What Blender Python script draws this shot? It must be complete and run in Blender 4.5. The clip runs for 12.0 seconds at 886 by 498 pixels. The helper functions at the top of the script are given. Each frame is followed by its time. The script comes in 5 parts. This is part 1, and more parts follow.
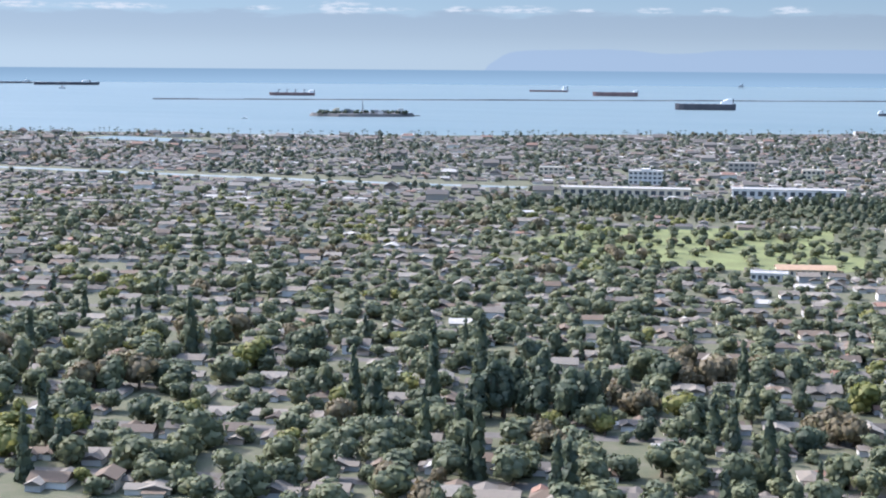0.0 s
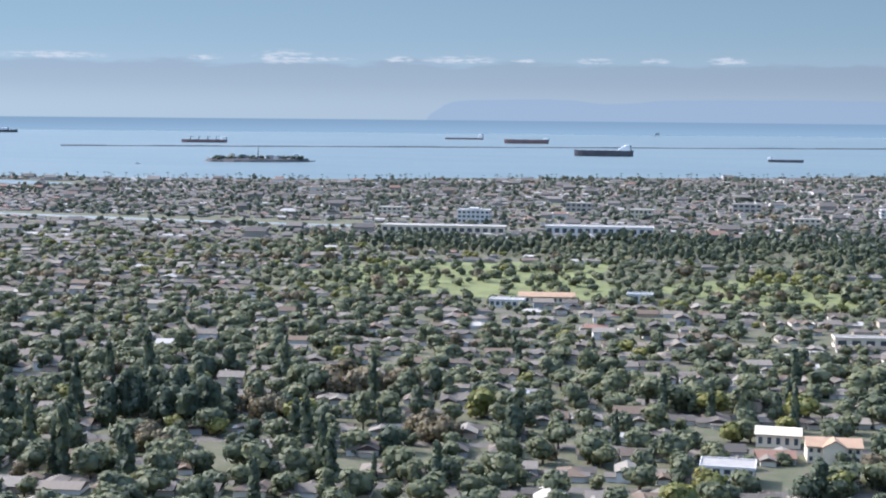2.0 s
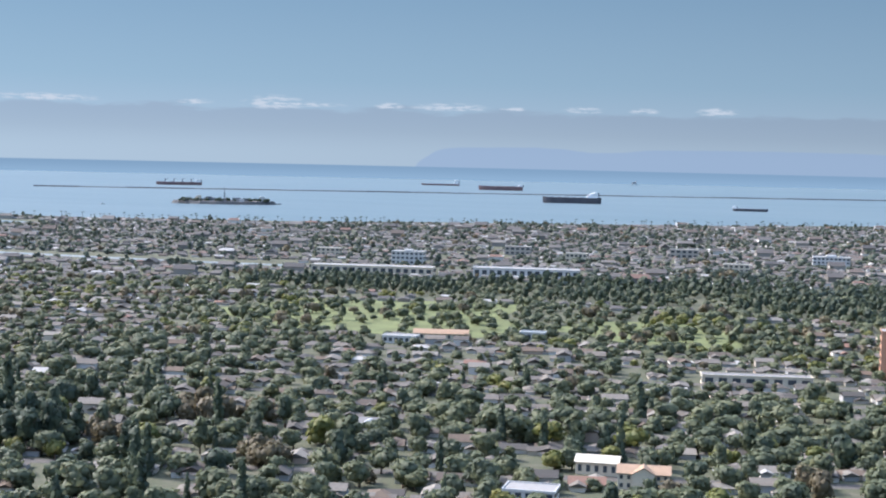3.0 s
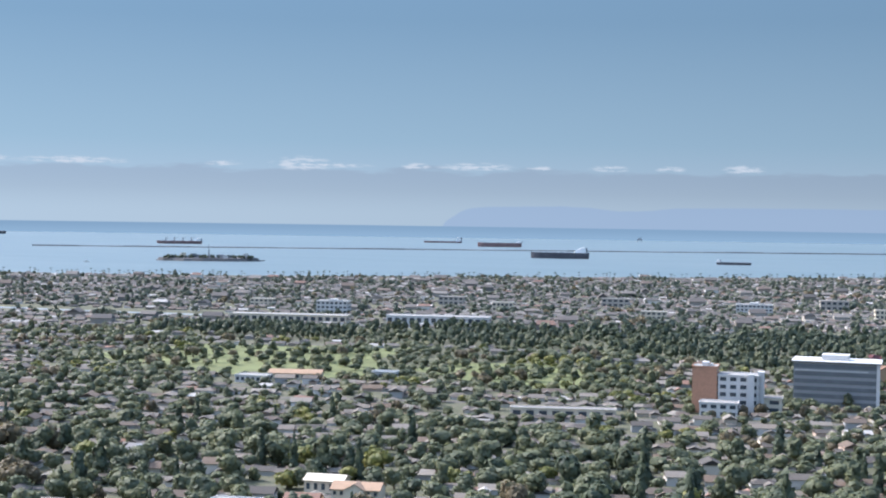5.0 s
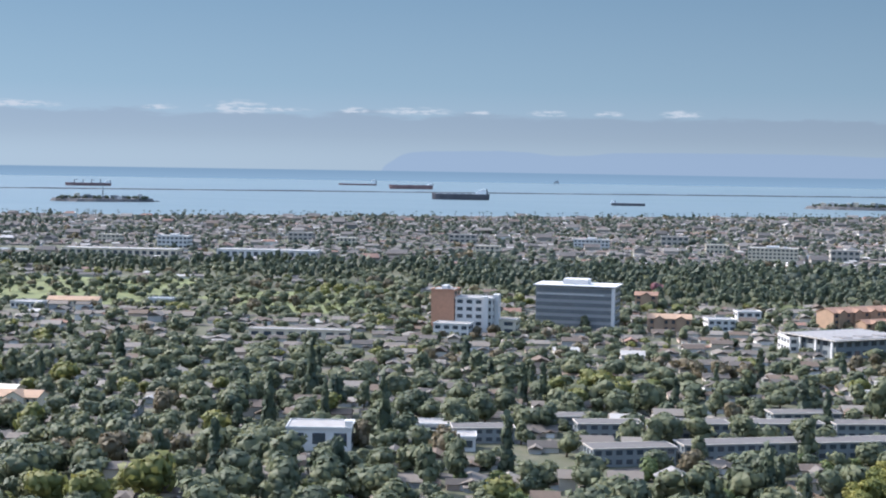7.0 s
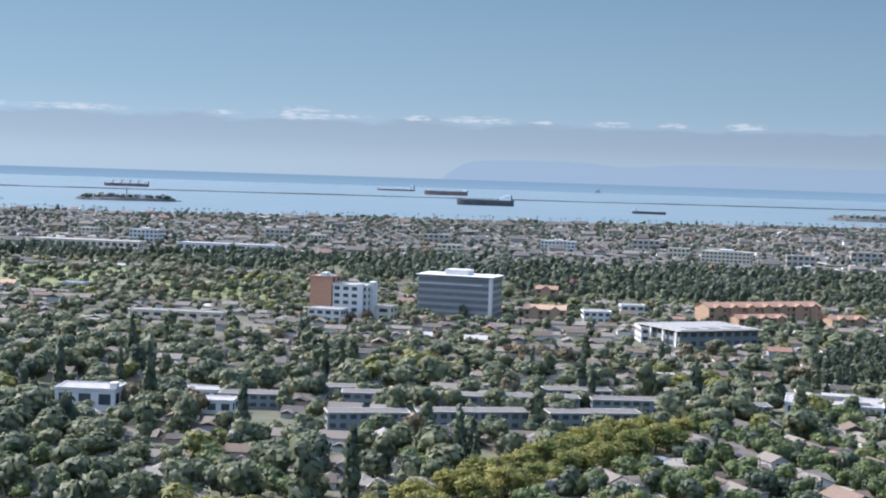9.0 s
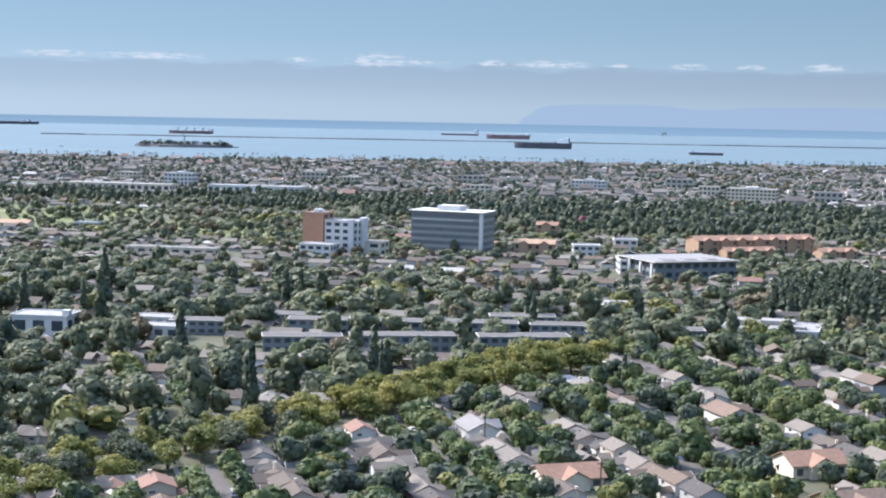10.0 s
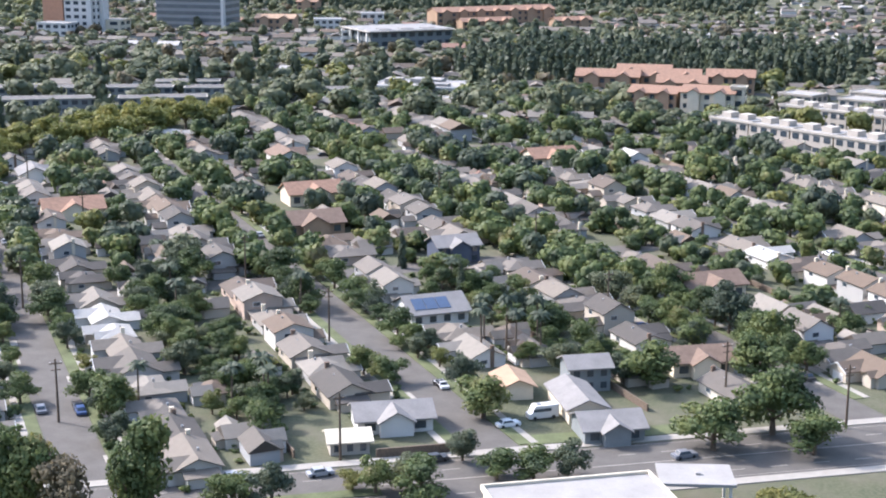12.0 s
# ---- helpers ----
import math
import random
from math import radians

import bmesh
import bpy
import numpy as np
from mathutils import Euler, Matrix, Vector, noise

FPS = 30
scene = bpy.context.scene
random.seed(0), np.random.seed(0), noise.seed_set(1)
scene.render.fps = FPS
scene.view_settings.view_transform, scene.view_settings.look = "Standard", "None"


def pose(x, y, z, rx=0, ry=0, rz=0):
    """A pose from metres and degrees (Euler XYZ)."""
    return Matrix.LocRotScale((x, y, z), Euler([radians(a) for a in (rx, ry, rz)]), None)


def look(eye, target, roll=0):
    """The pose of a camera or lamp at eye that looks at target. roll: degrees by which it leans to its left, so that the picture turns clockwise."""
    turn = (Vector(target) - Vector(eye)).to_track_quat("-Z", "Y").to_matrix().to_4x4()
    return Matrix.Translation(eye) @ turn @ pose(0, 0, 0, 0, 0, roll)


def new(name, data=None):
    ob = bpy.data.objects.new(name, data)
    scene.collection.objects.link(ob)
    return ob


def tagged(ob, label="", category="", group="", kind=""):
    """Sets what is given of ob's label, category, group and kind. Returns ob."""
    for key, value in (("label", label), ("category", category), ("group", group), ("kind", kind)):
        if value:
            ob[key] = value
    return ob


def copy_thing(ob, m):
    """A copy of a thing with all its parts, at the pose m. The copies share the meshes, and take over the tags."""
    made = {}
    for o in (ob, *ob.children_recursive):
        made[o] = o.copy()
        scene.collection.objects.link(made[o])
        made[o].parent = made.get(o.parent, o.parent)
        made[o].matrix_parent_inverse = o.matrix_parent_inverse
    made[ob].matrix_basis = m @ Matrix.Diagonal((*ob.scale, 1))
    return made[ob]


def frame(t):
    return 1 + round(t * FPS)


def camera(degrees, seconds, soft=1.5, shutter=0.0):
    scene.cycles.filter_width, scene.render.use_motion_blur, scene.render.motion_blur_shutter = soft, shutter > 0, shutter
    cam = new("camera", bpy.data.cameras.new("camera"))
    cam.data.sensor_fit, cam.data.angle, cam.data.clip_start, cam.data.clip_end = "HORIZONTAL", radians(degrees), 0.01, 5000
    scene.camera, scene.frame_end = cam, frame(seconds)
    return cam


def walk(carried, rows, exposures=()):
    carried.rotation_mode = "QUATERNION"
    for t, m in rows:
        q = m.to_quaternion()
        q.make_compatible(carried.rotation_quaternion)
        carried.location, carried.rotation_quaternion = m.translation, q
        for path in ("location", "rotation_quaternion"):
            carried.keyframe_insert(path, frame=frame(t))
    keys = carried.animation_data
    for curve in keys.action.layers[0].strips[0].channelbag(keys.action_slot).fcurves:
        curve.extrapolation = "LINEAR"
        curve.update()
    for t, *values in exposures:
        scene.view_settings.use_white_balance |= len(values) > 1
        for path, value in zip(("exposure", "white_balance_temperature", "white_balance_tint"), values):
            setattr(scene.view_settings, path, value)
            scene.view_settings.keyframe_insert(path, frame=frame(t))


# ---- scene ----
# The place is modelled at half its real size: an airliner's pace and the far ships stay in reach that way.
cam = camera(33.16, 12.0, soft=2.0)
PATH = [
    (0, (0.00, -0.00, 72.79), (-32.762, 93.647, 60.257), 0.45),
    (0.5, (17.91, -0.15, 71.78), (-14.544, 93.614, 59.341), 0.31),
    (1, (35.74, -0.29, 70.76), (4.187, 93.860, 58.932), 0.11),
    (1.5, (53.49, -0.42, 69.74), (23.208, 94.288, 59.075), 0.27),
    (2, (71.16, -0.53, 68.72), (41.957, 94.665, 59.498), 0.55),
    (2.5, (88.75, -0.63, 67.70), (60.223, 94.908, 60.046), 0.89),
    (3, (106.27, -0.72, 66.67), (77.734, 94.934, 60.592), 1.29),
    (3.2, (113.25, -0.75, 66.25), (84.568, 94.897, 60.801), 1.45),
    (4.8, (168.66, -0.92, 62.93), (138.128, 94.288, 60.948), 1.01),
    (5, (175.53, -0.93, 62.51), (145.122, 94.313, 60.392), 0.86),
    (5.5, (192.65, -0.95, 61.46), (162.742, 94.425, 58.383), 0.48),
    (6, (209.69, -0.96, 60.40), (180.993, 94.743, 56.092), 0.35),
    (6.5, (226.65, -0.95, 59.35), (199.406, 95.123, 54.034), 0.55),
    (7, (243.53, -0.93, 58.29), (217.159, 95.359, 52.512), 0.92),
    (7.5, (260.33, -0.90, 57.22), (234.198, 95.458, 51.469), 1.40),
    (7.7, (267.03, -0.88, 56.79), (240.827, 95.462, 51.145), 1.61),
    (9.3, (320.17, -0.67, 53.35), (288.460, 94.024, 48.009), 1.78),
    (9.5, (326.75, -0.63, 52.92), (294.049, 93.676, 46.840), 1.65),
    (10, (343.16, -0.53, 51.83), (308.239, 92.736, 42.781), 1.16),
    (10.5, (359.49, -0.42, 50.74), (323.883, 92.101, 37.605), 0.71),
    (11, (375.74, -0.29, 49.65), (340.928, 91.941, 32.877), 0.19),
    (11.5, (391.91, -0.15, 48.55), (359.755, 92.420, 28.641), 0.03),
    (12, (408.00, 0.00, 47.45), (379.745, 93.212, 24.797), 0.21),
]
walk(cam, [(t, look(eye, target, roll)) for t, eye, target, roll in PATH],
     exposures=[(0, 1.42, 5880, 15), (1.5, 1.34, 5880, 15), (2.5, 1.18, 5850, 14), (5.5, 1.24, 5880, 14), (7.5, 1.16, 5880, 14), (9.5, 1.30, 5880, 14), (10.5, 1.48, 5850, 14), (11, 1.62, 5850, 15), (11.5, 1.60, 5850, 15), (12, 1.38, 5980, 16)])

# ---------------------------------------------------------------- light
SUN_AZ, SUN_EL = radians(-80), radians(37)      # azimuth from +y towards +x
sun_dir = Vector((math.sin(SUN_AZ) * math.cos(SUN_EL), math.cos(SUN_AZ) * math.cos(SUN_EL), math.sin(SUN_EL)))

sun_data = bpy.data.lights.new("sun", "SUN")
sun_data.energy, sun_data.angle, sun_data.color = 3.0, radians(2.0), (1.0, 0.945, 0.87)
sun = new("sun", sun_data)
sun.matrix_world = look(sun_dir * 100, (0, 0, 0))


class Nodes:
    """Short hand for building node trees."""
    def __init__(self, tree):
        self.tree = tree
        tree.nodes.clear()

    def add(self, kind, **inputs):
        n = self.tree.nodes.new(kind)
        for k, v in inputs.items():
            self.put(n, k, v)
        return n

    def put(self, n, key, v):
        sock = n.inputs[int(key[1:])] if key[0] == "i" and key[1:].isdigit() else n.inputs[key.replace("_", " ")]
        if isinstance(v, bpy.types.NodeSocket):
            self.tree.links.new(v, sock)
        else:
            sock.default_value = v

    def math(self, op, a, b=0.0, c=0.0, clamp=False):
        n = self.add("ShaderNodeMath", i0=a, i1=b, i2=c)
        n.operation, n.use_clamp = op, clamp
        return n.outputs[0]

    def mix(self, f, a, b, blend="MIX"):
        n = self.tree.nodes.new("ShaderNodeMix")
        n.data_type, n.blend_type = "RGBA", blend
        for i, v in ((0, f), (6, a), (7, b)):
            if isinstance(v, bpy.types.NodeSocket):
                self.tree.links.new(v, n.inputs[i])
            else:
                n.inputs[i].default_value = v if i == 0 else (*v, 1)
        return n.outputs[2]

    def smooth(self, x, lo, hi):
        n = self.add("ShaderNodeMapRange", Value=x, From_Min=lo, From_Max=hi)
        n.interpolation_type = "SMOOTHSTEP"
        return n.outputs[0]

    def noise(self, vec, scale, detail=3.0, rough=0.55):
        return self.add("ShaderNodeTexNoise", Vector=vec, Scale=scale, Detail=detail, Roughness=rough).outputs[0]

    def ramp(self, x, stops, mode="LINEAR"):
        n = self.add("ShaderNodeValToRGB", Fac=x)
        r = n.color_ramp
        r.interpolation = mode
        while len(r.elements) < len(stops):
            r.elements.new(0.5)
        for e, (p, c) in zip(r.elements, stops):
            e.position, e.color = p, (*c, 1)
        return n.outputs[0]


def make_world():
    world = bpy.data.worlds.new("sky")
    world.use_nodes = True
    scene.world = world
    n = Nodes(world.node_tree)
    sky = n.add("ShaderNodeTexSky")
    sky.sky_type, sky.sun_disc = "NISHITA", False
    sky.sun_elevation, sky.sun_rotation = SUN_EL, SUN_AZ
    sky.air_density, sky.dust_density, sky.ozone_density = 1.0, 1.2, 1.5
    d = n.add("ShaderNodeTexCoord").outputs["Generated"]
    sep = n.add("ShaderNodeSeparateXYZ", Vector=d)
    az, el = n.math("ARCTAN2", sep.outputs[0], sep.outputs[1]), sep.outputs[2]
    wide = n.add("ShaderNodeCombineXYZ", X=n.math("MULTIPLY", az, 1.0), Y=n.math("MULTIPLY", el, 5.0)).outputs[0]
    col = n.mix(1.0, sky.outputs[0], SKY_GAIN, "MULTIPLY")
    # pale clear sky over the sea
    clear = n.ramp(n.math("MULTIPLY", el, 2.0), [(0.0, (0.315, 0.378, 0.425)), (0.10, (0.218, 0.312, 0.372)), (0.26, (0.148, 0.238, 0.318)), (0.6, (0.128, 0.226, 0.35))])
    col = n.mix(n.math("SUBTRACT", 1.0, n.smooth(el, 0.25, 0.7)), col, clear)
    # brighter towards the sun
    glow = n.math("MULTIPLY_ADD", az, -0.30, 0.94, clamp=False)
    glow = n.math("MINIMUM", n.math("MAXIMUM", glow, 0.9), 1.2)
    lit = n.add("ShaderNodeCombineColor", Red=glow, Green=glow, Blue=glow).outputs[0]
    col = n.mix(1.0, col, lit, "MULTIPLY")
    # marine layer with small cumulus heads on it
    top = n.math("ADD", 0.031, n.math("MULTIPLY", n.math("SUBTRACT", n.noise(wide, 26.0, 4.0), 0.5), 0.016))
    layer = n.smooth(n.math("SUBTRACT", top, el), -0.0022, 0.0022)
    tone = n.ramp(n.smooth(el, 0.0, 0.032), [(0.0, (0.285, 0.352, 0.392)), (0.55, (0.245, 0.305, 0.350)), (1.0, (0.226, 0.284, 0.336))])
    col = n.mix(n.math("MULTIPLY", layer, 0.85), col, n.mix(1.0, tone, lit, "MULTIPLY"))
    heads = None
    for a, w, h in CLOUD_HEADS:
        u = n.math("DIVIDE", n.math("SUBTRACT", az, a), w)
        v = n.math("DIVIDE", n.math("SUBTRACT", el, 0.0335), h)
        v = n.math("MULTIPLY", v, n.math("ADD", 1.0, n.math("MULTIPLY", n.math("LESS_THAN", v, 0.0), 0.8)))
        m = n.math("SUBTRACT", 1.0, n.math("ADD", n.math("MULTIPLY", u, u), n.math("MULTIPLY", v, v)), clamp=True)
        heads = m if heads is None else n.math("MAXIMUM", heads, m)
    heads = n.math("MULTIPLY", heads, n.smooth(n.noise(wide, 110.0, 4.0), 0.30, 0.66))
    col = n.mix(n.smooth(heads, 0.02, 0.95), col, (0.43, 0.465, 0.49))
    # a far mountain island, its haze painted as a partial pale blue mix
    ridge = n.add("ShaderNodeFloatCurve", Value=n.math("DIVIDE", n.math("ADD", az, 0.31), 0.43, clamp=True))
    crv = ridge.mapping.curves[0]
    crv.points[0].location = (0.0, 0.0)
    crv.points[1].location = (1.0, 0.25)
    for x, y in ISLAND_RIDGE:
        crv.points.new(x, y)
    ridge.mapping.update()
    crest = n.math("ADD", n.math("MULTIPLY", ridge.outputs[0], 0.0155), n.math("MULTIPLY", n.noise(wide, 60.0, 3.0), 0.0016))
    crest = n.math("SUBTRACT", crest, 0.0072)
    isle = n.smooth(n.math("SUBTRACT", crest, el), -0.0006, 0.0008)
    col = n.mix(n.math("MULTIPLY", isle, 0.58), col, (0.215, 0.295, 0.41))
    # the open sea past the built sheet of water
    sea = n.ramp(n.smooth(n.math("MULTIPLY", el, -1.0), 0.0058, 0.016), [(0.0, (0.172, 0.262, 0.350)), (1.0, (0.218, 0.322, 0.415))])
    col = n.mix(n.smooth(n.math("MULTIPLY", el, -1.0), 0.0055, 0.0063), col, sea)
    bg = n.add("ShaderNodeBackground", Color=col, Strength=0.63)
    n.tree.links.new(bg.outputs[0], n.add("ShaderNodeOutputWorld").inputs[0])


SKY_GAIN = (0.56, 0.485, 0.40)
CLOUD_HEADS = [(-0.614, 0.030, 0.004), (-0.553, 0.042, 0.004), (-0.456, 0.014, 0.003), (-0.404, 0.026, 0.0075), (-0.392, 0.040, 0.003),
               (-0.328, 0.012, 0.0036), (-0.287, 0.032, 0.0042), (-0.198, 0.017, 0.0034), (-0.158, 0.012, 0.0030), (-0.110, 0.017, 0.0048), (-0.245, 0.011, 0.0022)]
ISLAND_RIDGE = [(0.02, 0.5), (0.06, 0.88), (0.12, 0.94), (0.2, 0.95), (0.3, 0.80), (0.36, 0.94), (0.5, 1.0), (0.7, 0.97)]
make_world()


# ---------------------------------------------------------------- materials
def material(name, build, rough=0.8, metallic=0.0, bump=0.0, bump_scale=8.0, spec=0.3):
    mat = bpy.data.materials.new(name)
    mat.use_nodes = True
    n = Nodes(mat.node_tree)
    pos = n.add("ShaderNodeNewGeometry").outputs["Position"]
    col = build(n, pos)
    b = n.add("ShaderNodeBsdfPrincipled", Roughness=rough, Metallic=metallic)
    b.inputs["Specular IOR Level"].default_value = spec
    n.put(b, "Base_Color", col if isinstance(col, bpy.types.NodeSocket) else (*col, 1))
    if bump:
        bn = n.add("ShaderNodeBump", Strength=bump, Distance=0.05, Height=n.noise(pos, bump_scale))
        n.put(b, "Normal", bn.outputs[0])
    n.tree.links.new(b.outputs[0], n.add("ShaderNodeOutputMaterial").inputs[0])
    return mat


def plain(name, rgb, vary=0.25, scale=1.2, **kw):
    """One colour with broad stains and fine grain."""
    def build(n, pos):
        a = n.noise(pos, scale, 4.0)
        g = n.noise(pos, scale * 9.0, 3.0)
        f = n.math("ADD", n.math("MULTIPLY", a, 0.65), n.math("MULTIPLY", g, 0.35))
        lo, hi = [c * (1 - vary) for c in rgb], [min(c * (1 + vary), 0.9) for c in rgb]
        return n.ramp(f, [(0.3, lo), (0.7, hi)])
    return material(name, build, **kw)


def picked(name, stops, island, vary=0.3, scale=1.5, **kw):
    """A colour picked per object or per loose piece, with stains."""
    def build(n, pos):
        if island:
            r = n.add("ShaderNodeNewGeometry").outputs["Random Per Island"]
        else:
            r = n.add("ShaderNodeObjectInfo").outputs["Random"]
        c = n.ramp(r, stops, "CONSTANT")
        f = n.math("ADD", n.math("MULTIPLY", n.noise(pos, scale, 4.0), 0.6), n.math("MULTIPLY", n.noise(pos, scale * 8, 3.0), 0.4))
        k = n.math("ADD", 1 - vary, n.math("MULTIPLY", f, 2 * vary))
        grey = n.add("ShaderNodeCombineColor", Red=k, Green=k, Blue=k).outputs[0]
        return n.mix(1.0, c, grey, "MULTIPLY")
    return material(name, build, **kw)


def foliage(name, stops, rough=0.6, scale=0.16):
    def build(n, pos):
        tree_tone = n.noise(pos, scale, 2.0, 0.6)
        leaf_tone = n.add("ShaderNodeNewGeometry").outputs["Random Per Island"]
        f = n.math("ADD", n.math("MULTIPLY", n.math("SUBTRACT", tree_tone, 0.5), 1.7), 0.5)
        f = n.math("ADD", f, n.math("MULTIPLY", n.math("SUBTRACT", leaf_tone, 0.5), 0.2))
        return n.ramp(f, stops)
    mat = material(name, build, rough=rough, spec=0.25)
    t = mat.node_tree                       # thin leaves let some light through
    b = next(q for q in t.nodes if q.type == "BSDF_PRINCIPLED")
    out = next(q for q in t.nodes if q.type == "OUTPUT_MATERIAL")
    through_leaf = t.nodes.new("ShaderNodeBsdfTranslucent")
    t.links.new(b.inputs["Base Color"].links[0].from_socket, through_leaf.inputs[0])
    m = t.nodes.new("ShaderNodeMixShader")
    m.inputs[0].default_value = 0.35
    t.links.new(b.outputs[0], m.inputs[1])
    t.links.new(through_leaf.outputs[0], m.inputs[2])
    t.links.new(m.outputs[0], out.inputs[0])
    return mat


ROOFS = [(0.0, (0.110, 0.098, 0.084)), (0.16, (0.148, 0.131, 0.111)), (0.30, (0.076, 0.069, 0.061)), (0.42, (0.168, 0.146, 0.119)), (0.56, (0.130, 0.098, 0.072)),
         (0.68, (0.182, 0.163, 0.137)), (0.80, (0.105, 0.084, 0.067)), (0.89, (0.212, 0.192, 0.162)), (0.955, (0.215, 0.128, 0.094)), (0.975, (0.36, 0.345, 0.315))]
WALLS = [(0.0, (0.52, 0.50, 0.46)), (0.22, (0.44, 0.39, 0.32)), (0.38, (0.60, 0.585, 0.56)), (0.58, (0.36, 0.355, 0.34)), (0.72, (0.42, 0.33, 0.27)),
         (0.82, (0.32, 0.33, 0.335)), (0.92, (0.55, 0.51, 0.43))]
FAR_ROOFS = [(0.0, (0.120, 0.110, 0.100)), (0.25, (0.150, 0.138, 0.124)), (0.45, (0.090, 0.085, 0.080)), (0.64, (0.130, 0.105, 0.088)), (0.80, (0.190, 0.176, 0.158)), (0.90, (0.180, 0.115, 0.090)), (0.95, (0.34, 0.33, 0.31))]
FAR_WALLS = [(0.0, (0.30, 0.28, 0.25)), (0.25, (0.22, 0.20, 0.17)), (0.45, (0.36, 0.34, 0.31)), (0.58, (0.18, 0.175, 0.165)), (0.74, (0.28, 0.235, 0.20)), (0.84, (0.66, 0.64, 0.61))]
GREENS = [(0.15, (0.056, 0.080, 0.040)), (0.34, (0.078, 0.108, 0.046)), (0.50, (0.100, 0.136, 0.052)), (0.64, (0.132, 0.164, 0.058)), (0.80, (0.172, 0.186, 0.064)), (0.95, (0.195, 0.172, 0.086))]
M_ROOF = picked("roof_shingle", ROOFS, False, rough=0.85, bump=0.4, bump_scale=12.0)
M_ROOF_FAR = picked("roof_shingle_mixed", ROOFS, True, rough=0.85)
M_WALL = picked("stucco", WALLS, False, vary=0.1, rough=0.9)
M_WALL_ISLAND = picked("stucco_mixed", WALLS, True, vary=0.1, rough=0.9)
M_FAR_ROOF = picked("distant_roof_mixed", FAR_ROOFS, True, vary=0.12, rough=0.9)
M_FAR_WALL = picked("distant_stucco_mixed", FAR_WALLS, True, vary=0.12, rough=0.9)
M_LEAF = foliage("broad_leaves", GREENS)
M_LEAF_DARK = foliage("dark_needles", [(0.2, (0.062, 0.082, 0.058)), (0.55, (0.086, 0.110, 0.070)), (0.85, (0.122, 0.142, 0.080))])
M_LEAF_YELLOW = foliage("yellowing_leaves", [(0.2, (0.12, 0.14, 0.045)), (0.5, (0.165, 0.175, 0.055)), (0.85, (0.225, 0.21, 0.066))], scale=0.3)
M_LEAF_ROW = foliage("golden_green_leaves", [(0.2, (0.135, 0.155, 0.05)), (0.5, (0.215, 0.22, 0.06)), (0.85, (0.30, 0.27, 0.075))], scale=0.12)
M_LEAF_TAN = foliage("autumn_leaves", [(0.2, (0.125, 0.110, 0.066)), (0.6, (0.175, 0.145, 0.090)), (0.9, (0.165, 0.155, 0.080))])
M_LEAF_PINK = foliage("pink_blossom", [(0.2, (0.20, 0.10, 0.11)), (0.8, (0.34, 0.16, 0.18))])
# Far trees: greyed, lifted base colour stands in for distance haze.
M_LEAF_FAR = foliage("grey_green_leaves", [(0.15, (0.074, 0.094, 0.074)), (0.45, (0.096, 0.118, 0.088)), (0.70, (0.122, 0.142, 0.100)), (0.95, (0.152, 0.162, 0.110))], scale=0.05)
# Mid-distance haze is put in as lower saturation; some near trees share it.
M_LEAF_MID = foliage("dusty_green_leaves", [(0.10, (0.088, 0.106, 0.070)), (0.40, (0.118, 0.138, 0.082)), (0.65, (0.152, 0.168, 0.092)), (0.90, (0.188, 0.192, 0.102))])
M_OFFICE = plain("grey_panel", (0.27, 0.275, 0.275), 0.12, 0.5, rough=0.6)
M_BARK = plain("bark", (0.13, 0.10, 0.075), 0.4, 6.0, rough=0.95)
M_ASPHALT = plain("asphalt", (0.102, 0.094, 0.084), 0.22, 0.5, rough=0.9)
M_CONCRETE = plain("concrete", (0.29, 0.27, 0.235), 0.15, 0.8, rough=0.85)
M_GRASS = plain("golf_turf", (0.130, 0.148, 0.058), 0.35, 0.08, rough=0.9)
M_LAWN = plain("lawn", (0.100, 0.115, 0.055), 0.35, 0.5, rough=0.95)
M_SAND = plain("beach_sand", (0.50, 0.44, 0.35), 0.15, 0.1, rough=0.95)
M_WHITE = plain("white_paint", (0.60, 0.59, 0.565), 0.06, 0.8, rough=0.6)
M_CREAM = plain("cream_stucco", (0.62, 0.55, 0.43), 0.1, 0.8, rough=0.9)
M_TERRACOTTA = plain("terracotta_stucco", (0.35, 0.24, 0.16), 0.15, 0.6, rough=0.9)
M_REDTILE = plain("red_clay_tile", (0.255, 0.155, 0.105), 0.25, 1.5, rough=0.85, bump=0.5, bump_scale=10)
M_BRICK = plain("orange_brick", (0.46, 0.25, 0.16), 0.15, 1.0, rough=0.9)
M_GLASS = plain("dark_glass", (0.05, 0.065, 0.08), 0.2, 1.0, rough=0.12, spec=0.6)
M_BLUEGLASS = plain("blue_grey_glass", (0.135, 0.15, 0.16), 0.2, 0.4, rough=0.25, spec=0.6)
M_FLATROOF = plain("white_roof_membrane", (0.29, 0.278, 0.26), 0.16, 0.5, rough=0.8)
M_GREYROOF = plain("grey_gravel_roof", (0.215, 0.205, 0.195), 0.2, 0.6, rough=0.95)
M_DARKROOF = plain("tar_gravel_roof", (0.12, 0.115, 0.108), 0.2, 0.6, rough=0.95)
M_PALEBLUE = plain("pale_blue_stucco", (0.20, 0.22, 0.225), 0.12, 0.5, rough=0.9)
M_STEEL = plain("grey_steel", (0.30, 0.31, 0.32), 0.2, 0.5, rough=0.5, metallic=0.3)
M_SHIP_WHITE = plain("white_ship_paint", (0.82, 0.81, 0.79), 0.05, 0.3, rough=0.5)
M_TOWN = plain("ivory_stucco", (0.42, 0.385, 0.335), 0.1, 0.8, rough=0.9)
